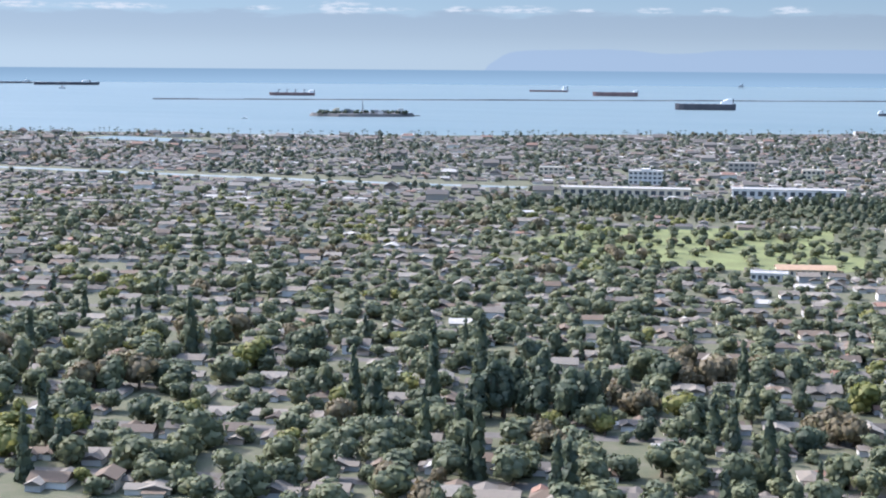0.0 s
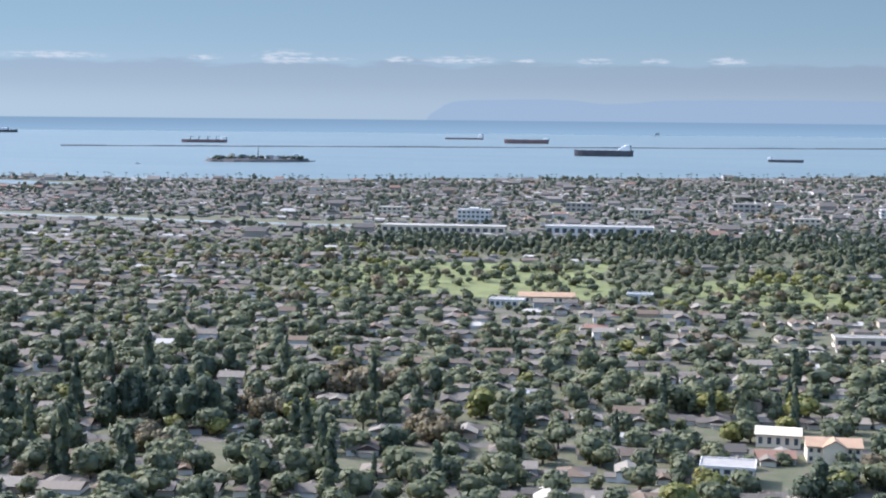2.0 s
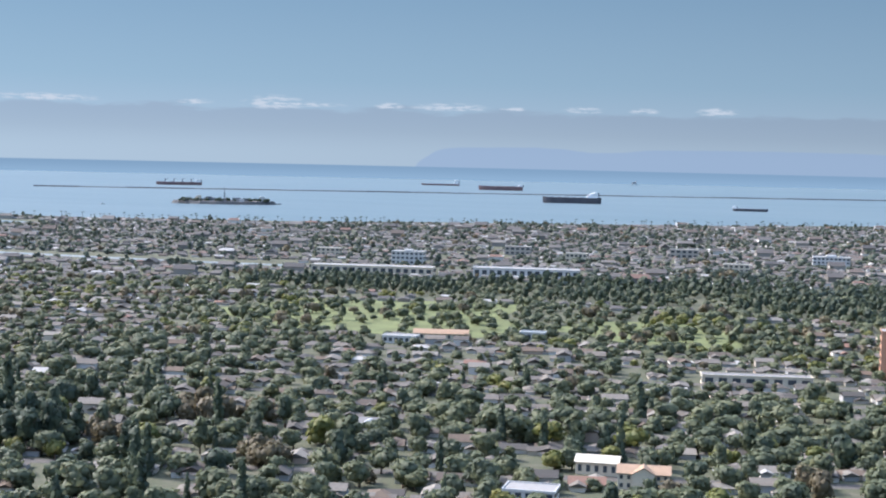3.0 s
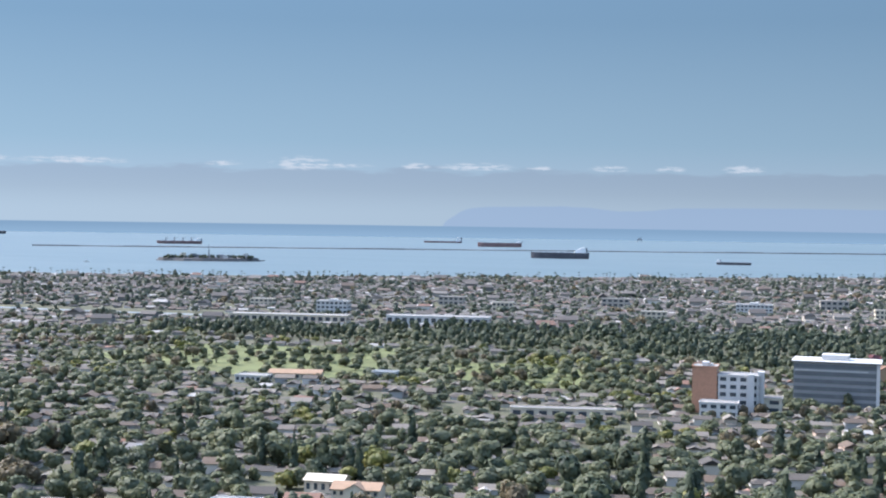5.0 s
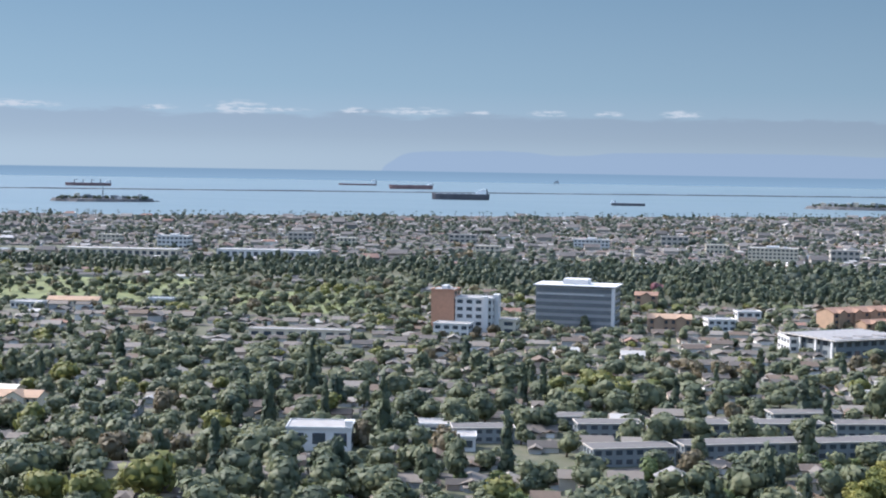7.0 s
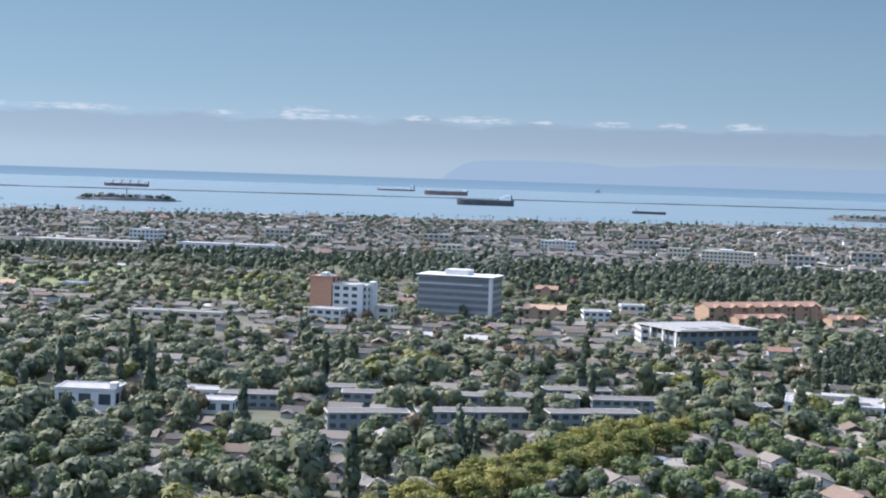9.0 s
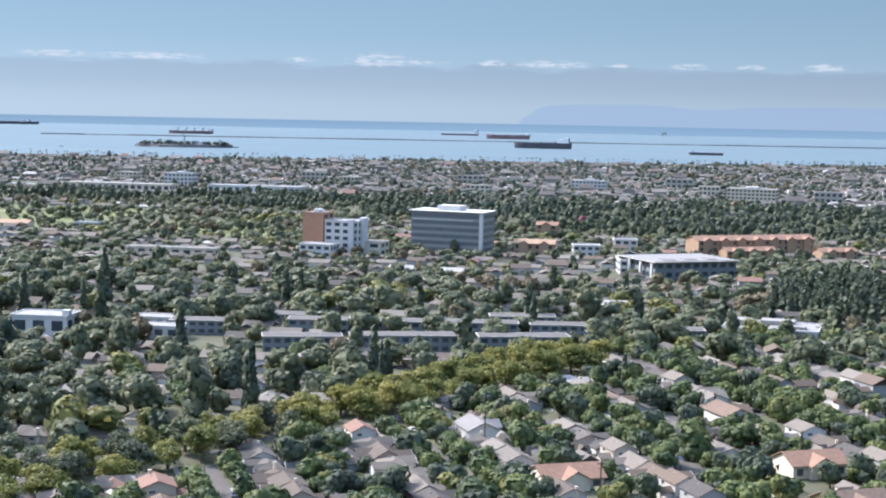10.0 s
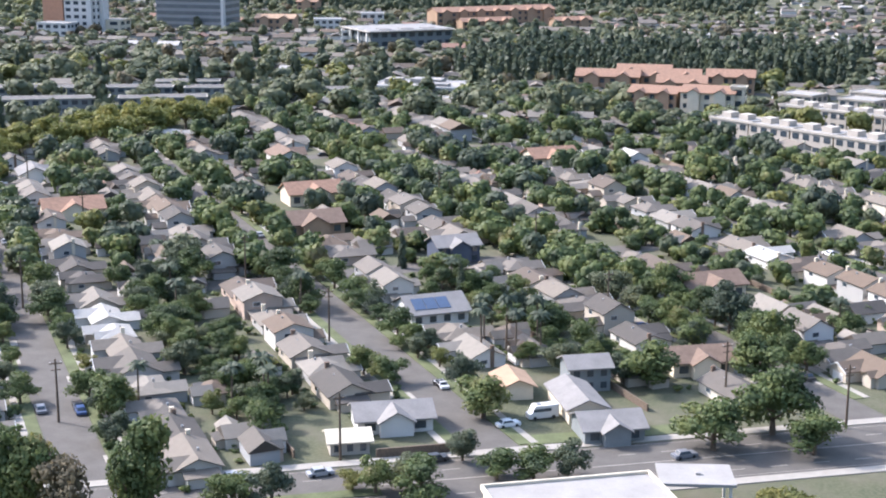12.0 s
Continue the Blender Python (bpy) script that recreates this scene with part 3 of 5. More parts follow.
def block(name, label, x, y, turn, L, W, H, storeys, wall, glass=M_GLASS, roof=M_FLATROOF, parapet=0.35, bays=8, band=False, category="building", plant=True, group="", edge=None):
    """A flat-roofed block with its storeys of windows, parapet and roof plant; origin at its front left corner."""
    KEEP_OUT.append((*(Vector((x, y)) + Matrix.Rotation(turn, 2) @ Vector((L / 2, W / 2))), turn, L / 2, W / 2))
    b = thing(name, label, category, group)
    b.matrix_basis = pose(x, y, 0, 0, 0, math.degrees(turn))
    part("wall", Shape().box(0, 0, -0.1, L, W, H), wall, b)
    r = Shape().box(-0.15, -0.15, H, L + 0.15, W + 0.15, H + 0.12)
    part("roof", r, roof, b)
    e = Shape()
    for q in ((-0.2, -0.2, L + 0.2, 0.0), (-0.2, W, L + 0.2, W + 0.2), (-0.2, 0.0, 0.0, W), (L, 0.0, L + 0.2, W)):
        e.box(q[0], q[1], H - 0.1, q[2], q[3], H + parapet)
    part("parapet", e, edge or wall, b)
    fh = H / storeys
    win = Shape().box(-0.5, -0.06, -0.5, 0.5, 0.04, 0.5).mesh("window", glass)
    for k in range(storeys):
        z = fh * (k + 0.55)
        if band:
            part("window", Shape().box(0.25, -0.07, z - fh * 0.27, L - 0.25, 0.03, z + fh * 0.27), glass, b, "continuous dark glass ribbon")
            part("window", Shape().box(L - 0.03, 0.25, z - fh * 0.27, L + 0.07, W - 0.25, z + fh * 0.27), glass, b, "continuous dark glass ribbon")
            part("window", Shape().box(-0.07, 0.25, z - fh * 0.27, 0.03, W - 0.25, z + fh * 0.27), glass, b, "continuous dark glass ribbon")
            continue
        for i in range(bays):
            w = part("window", win, glass, b)
            w.matrix_basis = Matrix.LocRotScale((L * (i + 0.5) / bays, 0, z), None, (L / bays * 0.6, 1, fh * 0.5))
        n = max(2, round(bays * W / L))
        for i in range(n):
            for xx in (0, L):
                w = part("window", win, glass, b)
                w.matrix_basis = Matrix.LocRotScale((xx, W * (i + 0.5) / n, z), Euler((0, 0, math.pi / 2)), (W / n * 0.6, 1, fh * 0.5))
    if plant:
        part("roof_plant", Shape().box(L * 0.36, W * 0.3, H + 0.1, L * 0.62, W * 0.75, H + 1.3).box(L * 0.7, W * 0.4, H + 0.1, L * 0.78, W * 0.6, H + 0.8), M_WHITE, b)
    return b


def gabled_block(name, label, x, y, turn, L, W, H, storeys, wall, roof, rise=1.6, bays=10, wings=0, category="building", group=""):
    """A long building under a ridged roof, with projecting gabled bays."""
    KEEP_OUT.append((*(Vector((x, y)) + Matrix.Rotation(turn, 2) @ Vector((L / 2, W / 2))), turn, L / 2, W / 2 + 0.8))
    b = thing(name, label, category, group)
    b.matrix_basis = pose(x, y, 0, 0, 0, math.degrees(turn))
    c = pose(0, W / 2, H)
    part("wall", Shape().prism([(-W / 2, -H - 0.1), (W / 2, -H - 0.1), (W / 2, 0), (0, rise * 0.93), (-W / 2, 0)], 0, L, "x", c), wall, b)
    part("roof", Shape().prism(gable(W / 2 + 0.4, rise + 0.12, 0.14), -0.35, L + 0.35, "x", c), roof, b)
    win = Shape().box(-0.5, -0.06, -0.5, 0.5, 0.04, 0.5).mesh("window", M_GLASS)
    fh = H / storeys
    for k in range(storeys):
        for i in range(bays):
            w = part("window", win, M_GLASS, b)
            w.matrix_basis = Matrix.LocRotScale((L * (i + 0.5) / bays, 0, fh * (k + 0.52)), None, (L / bays * 0.45, 1, fh * 0.5))
    for i in range(wings):
        cx = L * (i + 0.5) / wings
        m = pose(cx, -1.0, H)
        hw = L / wings * 0.22
        part("wing", Shape().prism([(-hw, -H - 0.1), (hw, -H - 0.1), (hw, 0), (0, hw * 0.55), (-hw, 0)], 0, W * 0.5, "y", m), wall, b)
        part("wing_roof", Shape().prism(gable(hw + 0.25, hw * 0.55 + 0.2, 0.12), -0.25, W * 0.5 + 0.8, "y", m), roof, b)
    return b


rad = math.radians
# the glass office and the hospital-like block by the golf course
office = block("office_building", "grey glass six-storey office block with white roof plant", 136, 518, 0.0, 28, 15, 15.0, 6, M_OFFICE, M_BLUEGLASS, M_WHITE, 0.5, band=True)
part("canopy_edge", Shape().box(-0.8, -0.8, 15.5, 28.8, 15.5, 15.75), M_WHITE, office, "thin white roof edge")
part("penthouse", Shape().box(9, 4, 15.7, 18, 11, 17.6).box(10, 3.9, 16.2, 10.6, 4.0, 17.2).box(13, 3.9, 16.2, 13.6, 4.0, 17.2), M_WHITE, office)
part("sill_band", Shape().box(0.4, -0.16, 12.35, 24.5, -0.075, 12.75), M_WHITE, office, "white band under the top storey")
part("stair_tower", Shape().box(27.2, -0.4, 0, 28.3, 1.5, 15.2), M_WHITE, office)
block("brick_tower", "orange brick block of a medical building", 106, 487, 0.05, 8, 10, 15.0, 6, M_BRICK, bays=0, plant=True)
med = block("medical_building", "white medical building with dark window bands", 114.3, 488, 0.05, 13, 10, 12.4, 5, M_WHITE, bays=4, plant=False)
part("stair_tower", Shape().box(9.6, -1.6, 0, 11.6, 0.3, 13.2).box(12.6, 2, 0, 14.6, 6, 13.8), M_WHITE, med)
block("parking_deck", "low pale parking deck in front of a medical building", 110, 476, 0.05, 12, 8, 4.6, 2, M_WHITE, bays=4, plant=False)
block("annex_building", "low beige annex with flat roof", 124.5, 492, 0.05, 10, 9, 5.0, 2, M_CREAM, bays=2, plant=False, roof=M_GREYROOF)
# hall with the pale folded roof
hall = block("exhibition_hall", "broad grey hall under a pale white flat roof", 240.5, 469, rad(42), 30, 24, 5.6, 2, M_PALEBLUE, bays=9, plant=False)
ribs = Shape()
for i in range(7):
    ribs.prism([(-1.6, 0), (0, 0.28), (1.6, 0)], -0.6, 30.6, "x", pose(0, 1.8 + 3.4 * i, 5.75))
part("roof_rib", ribs, M_FLATROOF, hall)
part("roof_edge", Shape().box(-1.6, -1.2, 5.62, 31.0, 25.0, 5.74), M_TOWN, hall, "pale overhanging roof slab")
for i in range(3):
    part("skylight", Shape().box(5 + 8 * i, 3.0, 5.9, 9 + 8 * i, 7.5, 6.12), M_GREYROOF, hall, "grey skylight strip")
for i in range(4):
    part("pillar", Shape().box(-1.3, 0.5 + 7.4 * i, -0.1, -0.7, 1.3 + 7.4 * i, 5.62), M_WHITE, hall)
block("hall_wing", "low white wing beside a broad hall", 226, 480, rad(20), 14, 12, 4.6, 2, M_WHITE, bays=5, plant=False)
# long apartment house with a red roof, and the terraces below it
gabled_block("apartment_house", "long three-storey apartment house with red tiled roof", 238.6, 550, rad(43), 52, 9, 6.6, 3, M_TERRACOTTA, M_REDTILE, 1.5, 18, 7)
gabled_block("apartment_house", "lower terracotta apartment wing with red tiled roof", 250, 546, rad(43), 22, 6, 3.6, 2, M_TERRACOTTA, M_REDTILE, 1.2, 8, 3)
gabled_block("apartment_house", "lower terracotta apartment wing with red tiled roof", 282, 566, rad(43), 16, 6, 3.4, 2, M_TERRACOTTA, M_REDTILE, 1.2, 6, 2)
# small orange-roofed hotel near the office
gabled_block("lodge", "orange stuccoed lodge with tiled roof", 176, 520, rad(10), 15, 8, 5.0, 2, M_TERRACOTTA, M_TERRACOTTA, 1.3, 6, 2)
gabled_block("lodge", "orange stuccoed lodge with tiled roof", 160, 600, rad(5), 9, 7, 6.0, 3, M_TERRACOTTA, M_REDTILE, 1.2, 3, 1)
block("office_annex", "low white commercial building", 196, 530, rad(20), 10, 7, 4.2, 2, M_WHITE, bays=4, plant=False)
block("office_annex", "low white commercial building", 204, 560, rad(20), 9, 6, 4.6, 2, M_WHITE, bays=3, plant=False)
# shopping centre with white roofs
mall = block("shopping_centre", "sprawling low shopping centre with bright white roofs", 283, 350, rad(3), 22, 15, 2.8, 1, M_WHITE, bays=7, plant=False)
part("roof_plant", Shape().box(2, 5, 2.9, 6, 10, 4.2).box(8, 8, 2.9, 16, 13, 4.0).box(13, 3, 2.9, 19, 6, 3.6), M_FLATROOF, mall, "white raised roof parts")
block("shop", "small low shop with white roof", 304, 337, rad(-20), 10, 6, 2.2, 1, M_CREAM, bays=3, plant=False)
# rows of long flat-roofed apartments
for x, y, L, t, h in ((197, 281, 17, 28, 3.6), (213.5, 290, 26, 27, 3.8), (238.5, 303, 20, 27, 3.6), (189, 309, 14, 20, 3.4), (204, 314.5, 17, 19, 3.4), (222.5, 321.5, 18, 20, 3.4), (242, 329, 18, 20, 3.2),
                      (264, 334, 18, 20, 3.0), (228, 341, 16, 22, 2.8), (165, 296, 13, 20, 3.2), (178, 318, 13, 20, 2.8)):
    block("apartment_row", "long two-storey flat-roofed apartment row in pale blue grey", x, y, rad(t), L, 6.0, h, 2, M_PALEBLUE, bays=round(L / 2.2), plant=False, roof=M_DARKROOF, group="apartment rows", parapet=0.14, edge=M_TOWN)
# white modern two-storey house
villa = block("modern_building", "white modernist two-storey building with deep openings", 135.4, 277, rad(15), 13, 9, 4.6, 1, M_WHITE, bays=3, plant=False)
part("chimney", Shape().box(11.6, 1, 4.5, 13.2, 3, 6.0), M_WHITE, villa)
block("modern_building", "low white flat-roofed building beside trees", 160, 286, rad(14), 12, 6, 2.8, 1, M_WHITE, bays=4, plant=False)
block("modern_building", "low white flat-roofed building beside trees", 153, 300, rad(14), 10, 6, 2.6, 1, M_WHITE, bays=4, plant=False)
# tan villa with arches, white columned house
gabled_block("villa", "tan stuccoed villa with arched openings and tiled roof", 55.5, 298, rad(8), 10.5, 7, 3.4, 2, M_CREAM, M_TERRACOTTA, 1.1, 7, 1)
gabled_block("villa", "tan stuccoed villa with tiled roof", 44.5, 309, rad(4), 9, 6, 2.8, 1, M_CREAM, M_CREAM, 1.0, 5, 0)
block("modern_building", "white flat-roofed modern house with terraces", 37.5, 273.5, rad(4), 10, 7, 3.4, 2, M_WHITE, bays=5, plant=False)
wh = gabled_block("mansion", "white two-storey house with a columned portico", -13.5, 331, rad(8), 6.6, 5, 3.0, 2, M_WHITE, M_GREYROOF, 1.2, 5, 0)
part("portico_roof", Shape().prism(gable(2.0, 1.2, 0.15), -2.0, 1.5, "y", pose(3.3, 0, 3.1)).prism([(-1.9, 0), (1.9, 0), (0, 1.05)], -1.9, 0, "y", pose(3.3, 0, 3.0)), M_WHITE, wh)
for i in range(4):
    part("column", Shape().tube((1.7 + i * 1.07, -1.7, 0), (1.7 + i * 1.07, -1.7, 3.05), 0.16, 0.13, 8), M_WHITE, wh)
# white terraced houses, orange and red complexes
for i in range(4):
    t = block("terraced_house", "white flat-roofed terraced town houses with garages", 372 + i * 8.6, 309 - i * 6.3, rad(-36), 10.2, 7, 4.4, 2, M_TOWN, bays=4, plant=False, group="town houses")
    part("roof_box", Shape().box(1, 2.5, 4.5, 3.4, 5, 5.6).box(5.6, 2.5, 4.5, 8, 5, 5.6), M_TOWN, t)
for i in range(5):
    t = block("terraced_house", "white flat-roofed terraced town houses with garages", 384 + i * 7.5, 335 - i * 4.5, rad(-31), 8.4, 8, 4.2, 2, M_TOWN, bays=4, plant=False, group="town houses")
    part("roof_box", Shape().box(1, 2.5, 4.3, 3, 5, 5.3).box(4.6, 2.5, 4.3, 7, 5, 5.2), M_TOWN, t)
for x, y in ((382, 358), (396, 352), (408, 348), (398, 366), (412, 362), (424, 352)):
    block("terraced_house", "white flat-roofed terraced town houses with garages", x, y, rad(-28), 9, 7, 4.0, 2, M_TOWN, bays=4, plant=False, group="town houses")
single("wall_boundary", strip([(356, 318), (372, 306), (392, 290)], 0.4, 0, 1.6), M_WHITE, "long white boundary wall beside a car park", "wall", kind="structure")
single("pavement_car_park", sheet([(360, 320), (376, 308), (404, 288), (412, 292), (374, 322)], -0.1, 0.05), M_ASPHALT, "asphalt car park beside the town houses", "car park", kind="structure")
gabled_block("apartment_house", "orange stuccoed apartment house with towers", 350, 337, rad(-4), 11, 9, 5.6, 3, M_TERRACOTTA, M_REDTILE, 1.2, 5, 2)
gabled_block("apartment_house", "tan stuccoed apartment house with towers", 362, 336, rad(-4), 12, 9, 6.2, 3, M_CREAM, M_REDTILE, 1.2, 5, 2)
block("stair_tower", "square tan stair tower of an apartment house", 373, 337, rad(-4), 3.2, 3.2, 7.4, 3, M_CREAM, bays=1, plant=False)
for x, y, L, t in ((330, 374, 16, 5), (346, 379, 15, 8), (362, 383, 12, 4), (352, 366, 12, 6), (338, 388, 14, 5)):
    gabled_block("apartment_house", "terracotta apartment house with red tiled roof", x, y, rad(t), L, 8, 4.6, 2, M_TERRACOTTA, M_REDTILE, 1.5, 6, 2, group="red-roofed apartments")
# school-like long roofs by the golf course
gabled_block("clubhouse", "long low building with red roof beside the golf course", -59, 518, rad(14), 20, 7, 2.4, 1, M_CREAM, M_TERRACOTTA, 1.2, 10, 0)
block("school_building", "long low white-roofed building", -66, 503, rad(6), 12, 7, 2.6, 1, M_WHITE, bays=6, plant=False)
block("school_building", "long low grey-roofed building", 54.5, 450, rad(12), 33, 6, 3.0, 1, M_CREAM, bays=8, plant=False, roof=M_GREYROOF)
block("blue_roofed_building", "low building with a bright blue roof edge", -22, 531, rad(5), 9, 6, 3.2, 1, M_WHITE, bays=4, plant=False, roof=M_PALEBLUE)
block("warehouse", "long white-roofed warehouse beyond the woods", -208, 790, rad(10), 70, 14, 4.5, 1, M_CREAM, bays=16, plant=False)
block("warehouse", "long white-roofed warehouse beyond the woods", -118, 812, rad(10), 60, 14, 5.0, 1, M_WHITE, bays=14, plant=False)
block("far_block", "pale brown four-storey building among houses", 183, 930, rad(0), 30, 14, 9, 4, M_CREAM, bays=12, plant=True)
block("far_block", "pale white four-storey building among houses", 60, 1010, rad(5), 24, 12, 7, 3, M_WHITE, bays=9, plant=True)
block("far_block", "pale white four-storey building among houses", -190, 880, rad(8), 20, 12, 8, 3, M_WHITE, bays=7, plant=True)
for x, y, L, h in ((-150, 1010, 18, 6), (-96, 960, 14, 6), (-40, 1050, 20, 6), (10, 930, 16, 5), (110, 1090, 20, 7), (150, 1010, 14, 6), (232, 965, 18, 7), (268, 1050, 22, 7), (320, 990, 18, 6), (-260, 930, 16, 5)):
    block("far_block", "distant pale flat-roofed apartment block", x, y, rad(8), L, 9, h, 2, M_TOWN if L > 16 else M_CREAM, bays=5, plant=False, group="distant blocks")
# houses that stand out among the others
for x, y, t, L, W, H, st, wall, roof, label in ((351, 186, 38, 6, 4.4, 2.4, 2, M_NAVY, M_GREYROOF, "dark blue two-storey gabled house"),
        (286, 194, 38, 9, 6, 1.6, 1, M_CREAM, M_REDTILE, "low house with a red tiled roof"), (306, 249, 128, 8, 5, 2.4, 2, M_WHITE, M_BROWNROOF, "white gabled house with brown roof"),
        (219, 263, 110, 8, 6, 2.2, 1, M_PALEBLUE, M_GREYROOF, "pale blue gabled house"), (386, 175, 38, 8, 5, 2.2, 1, M_CREAM, M_BROWNROOF, "tan house with brown shingle roof"),
        (317, 216, 38, 9, 6, 2.0, 1, M_CREAM, M_REDTILE, "low house with a red tiled roof"), (325, 195, 38, 9, 6, 1.8, 1, M_TERRACOTTA, M_BROWNROOF, "terracotta ranch house with brown roof"),
        (270, 222, 128, 7, 5, 1.8, 1, M_WHITE, M_GREYROOF, "white gabled suburban house"), (346, 262, 38, 9, 6, 2.0, 1, M_CREAM, M_REDTILE, "low house with a red tiled roof")):
    gabled_block("house", label, x, y, rad(t), L, W, H, st, wall, roof, W * 0.24, 4, 1, category="house")
for x, y, t, L, W, H, st, wall, roof, wings, label in ((383.6, 124.7, 28, 5.6, 4.4, 1.35, 1, M_PALEBLUE, M_GREYROOF, 1, "pale blue-grey bungalow behind a front lawn"),
        (384.3, 131.2, 118, 7.6, 3.6, 1.5, 1, M_CREAM, M_GREYROOF, 0, "cream gabled house with grey shingle roof"), (379.2, 138.6, 28, 4.2, 3.6, 2.5, 2, M_PALEBLUE, M_GREYROOF, 0, "blue-grey two-storey house with low gable"),
        (376.2, 135.6, 118, 4.6, 3.0, 1.4, 1, M_CREAM, M_TERRACOTTA, 0, "small cream house with orange tiled roof"), (363.3, 120.8, 28, 7.0, 4.4, 1.4, 1, M_WHITE, M_GREYROOF, 1, "white bungalow with wide grey-green roof"),
        (362.8, 115.2, 28, 3.5, 2.8, 1.3, 1, M_TOWN, M_CREAM, 0, "small pale garage with low roof"), (388.4, 146.5, 28, 6.5, 4.6, 1.6, 1, M_CREAM, M_BROWNROOF, 1, "tan house with brown shingle roof and chimney")):
    gabled_block("house", label, x, y, rad(t), L, W, H, st, wall, roof, W * 0.22, 3, wings, category="house")
single("wall_avenue", strip([(366.8, 116.0), (369.5, 117.6), (373.4, 119.9)], 0.2, -0.1, 0.85), M_BARK, "brown block wall beside the avenue", "garden wall", kind="structure")
solar_house = gabled_block("house", "white house with blue solar panels on its roof", 357, 156, rad(38), 7, 6, 1.5, 1, M_WHITE, M_GREYROOF, 1.44, 4, 0, category="house")
for x0 in (0.6, 2.1, 3.6):
    part("solar_panel", Shape().prism([(-2.6, 0.38), (-0.8, 1.21), (-0.8, 1.27), (-2.6, 0.44)], x0, x0 + 1.4, "x", pose(0, 3, 1.5)), M_SOLAR, solar_house, "blue glass solar panel")
marks = Shape()
for r in (AVENUE_R - 4.4, AVENUE_R + 4.4):
    strip([av_xy(s, r) for s in (180, 520)], 0.06, 0.0, 0.026, marks)
for s in range(300, 480, 4):
    for r in (AVENUE_R + 2.4, AVENUE_R - 3.0):
        strip([av_xy(s, r), av_xy(s + 1.6, r)], 0.10, 0.0, 0.026, marks)
strip([av_xy(s, AVENUE_R + 0.2) for s in (362, 520)], 0.12, 0.0, 0.026, marks)
single("road_marking", marks, M_CONCRETE, "worn pale lane lines on the avenue", "road marking", kind="structure")
# buildings on the near side of the avenue
depot = block("depot_building", "long low building with white membrane roof", 379.9, 104.2, rad(30), 13.5, 9, 3.2, 1, M_CREAM, bays=5, plant=False)
depot.matrix_basis = pose(384.2, 96.6, 0, 0, 0, 30)
can = thing("canopy", "white flat canopy roof on posts over a forecourt", "canopy")
can.matrix_basis = pose(391.5, 114.2, 0, 0, 0, 14)
KEEP_OUT.append((395, 112, 0.2, 4.5, 3.5))
KEEP_OUT.append((388, 104, 0.52, 8, 6))
part("roof", Shape().box(0, -4.4, 2.85, 6.0, 0, 3.1).box(3, -2.5, 3.1, 3.4, -2.2, 3.3), M_FLATROOF, can)
for px, py in ((0.4, -0.4), (5.6, -0.4), (0.4, -4.0), (5.6, -4.0)):
    part("post", Shape().tube((px, py, 0), (px, py, 2.85), 0.12, 0.12, 8), M_WHITE, can)


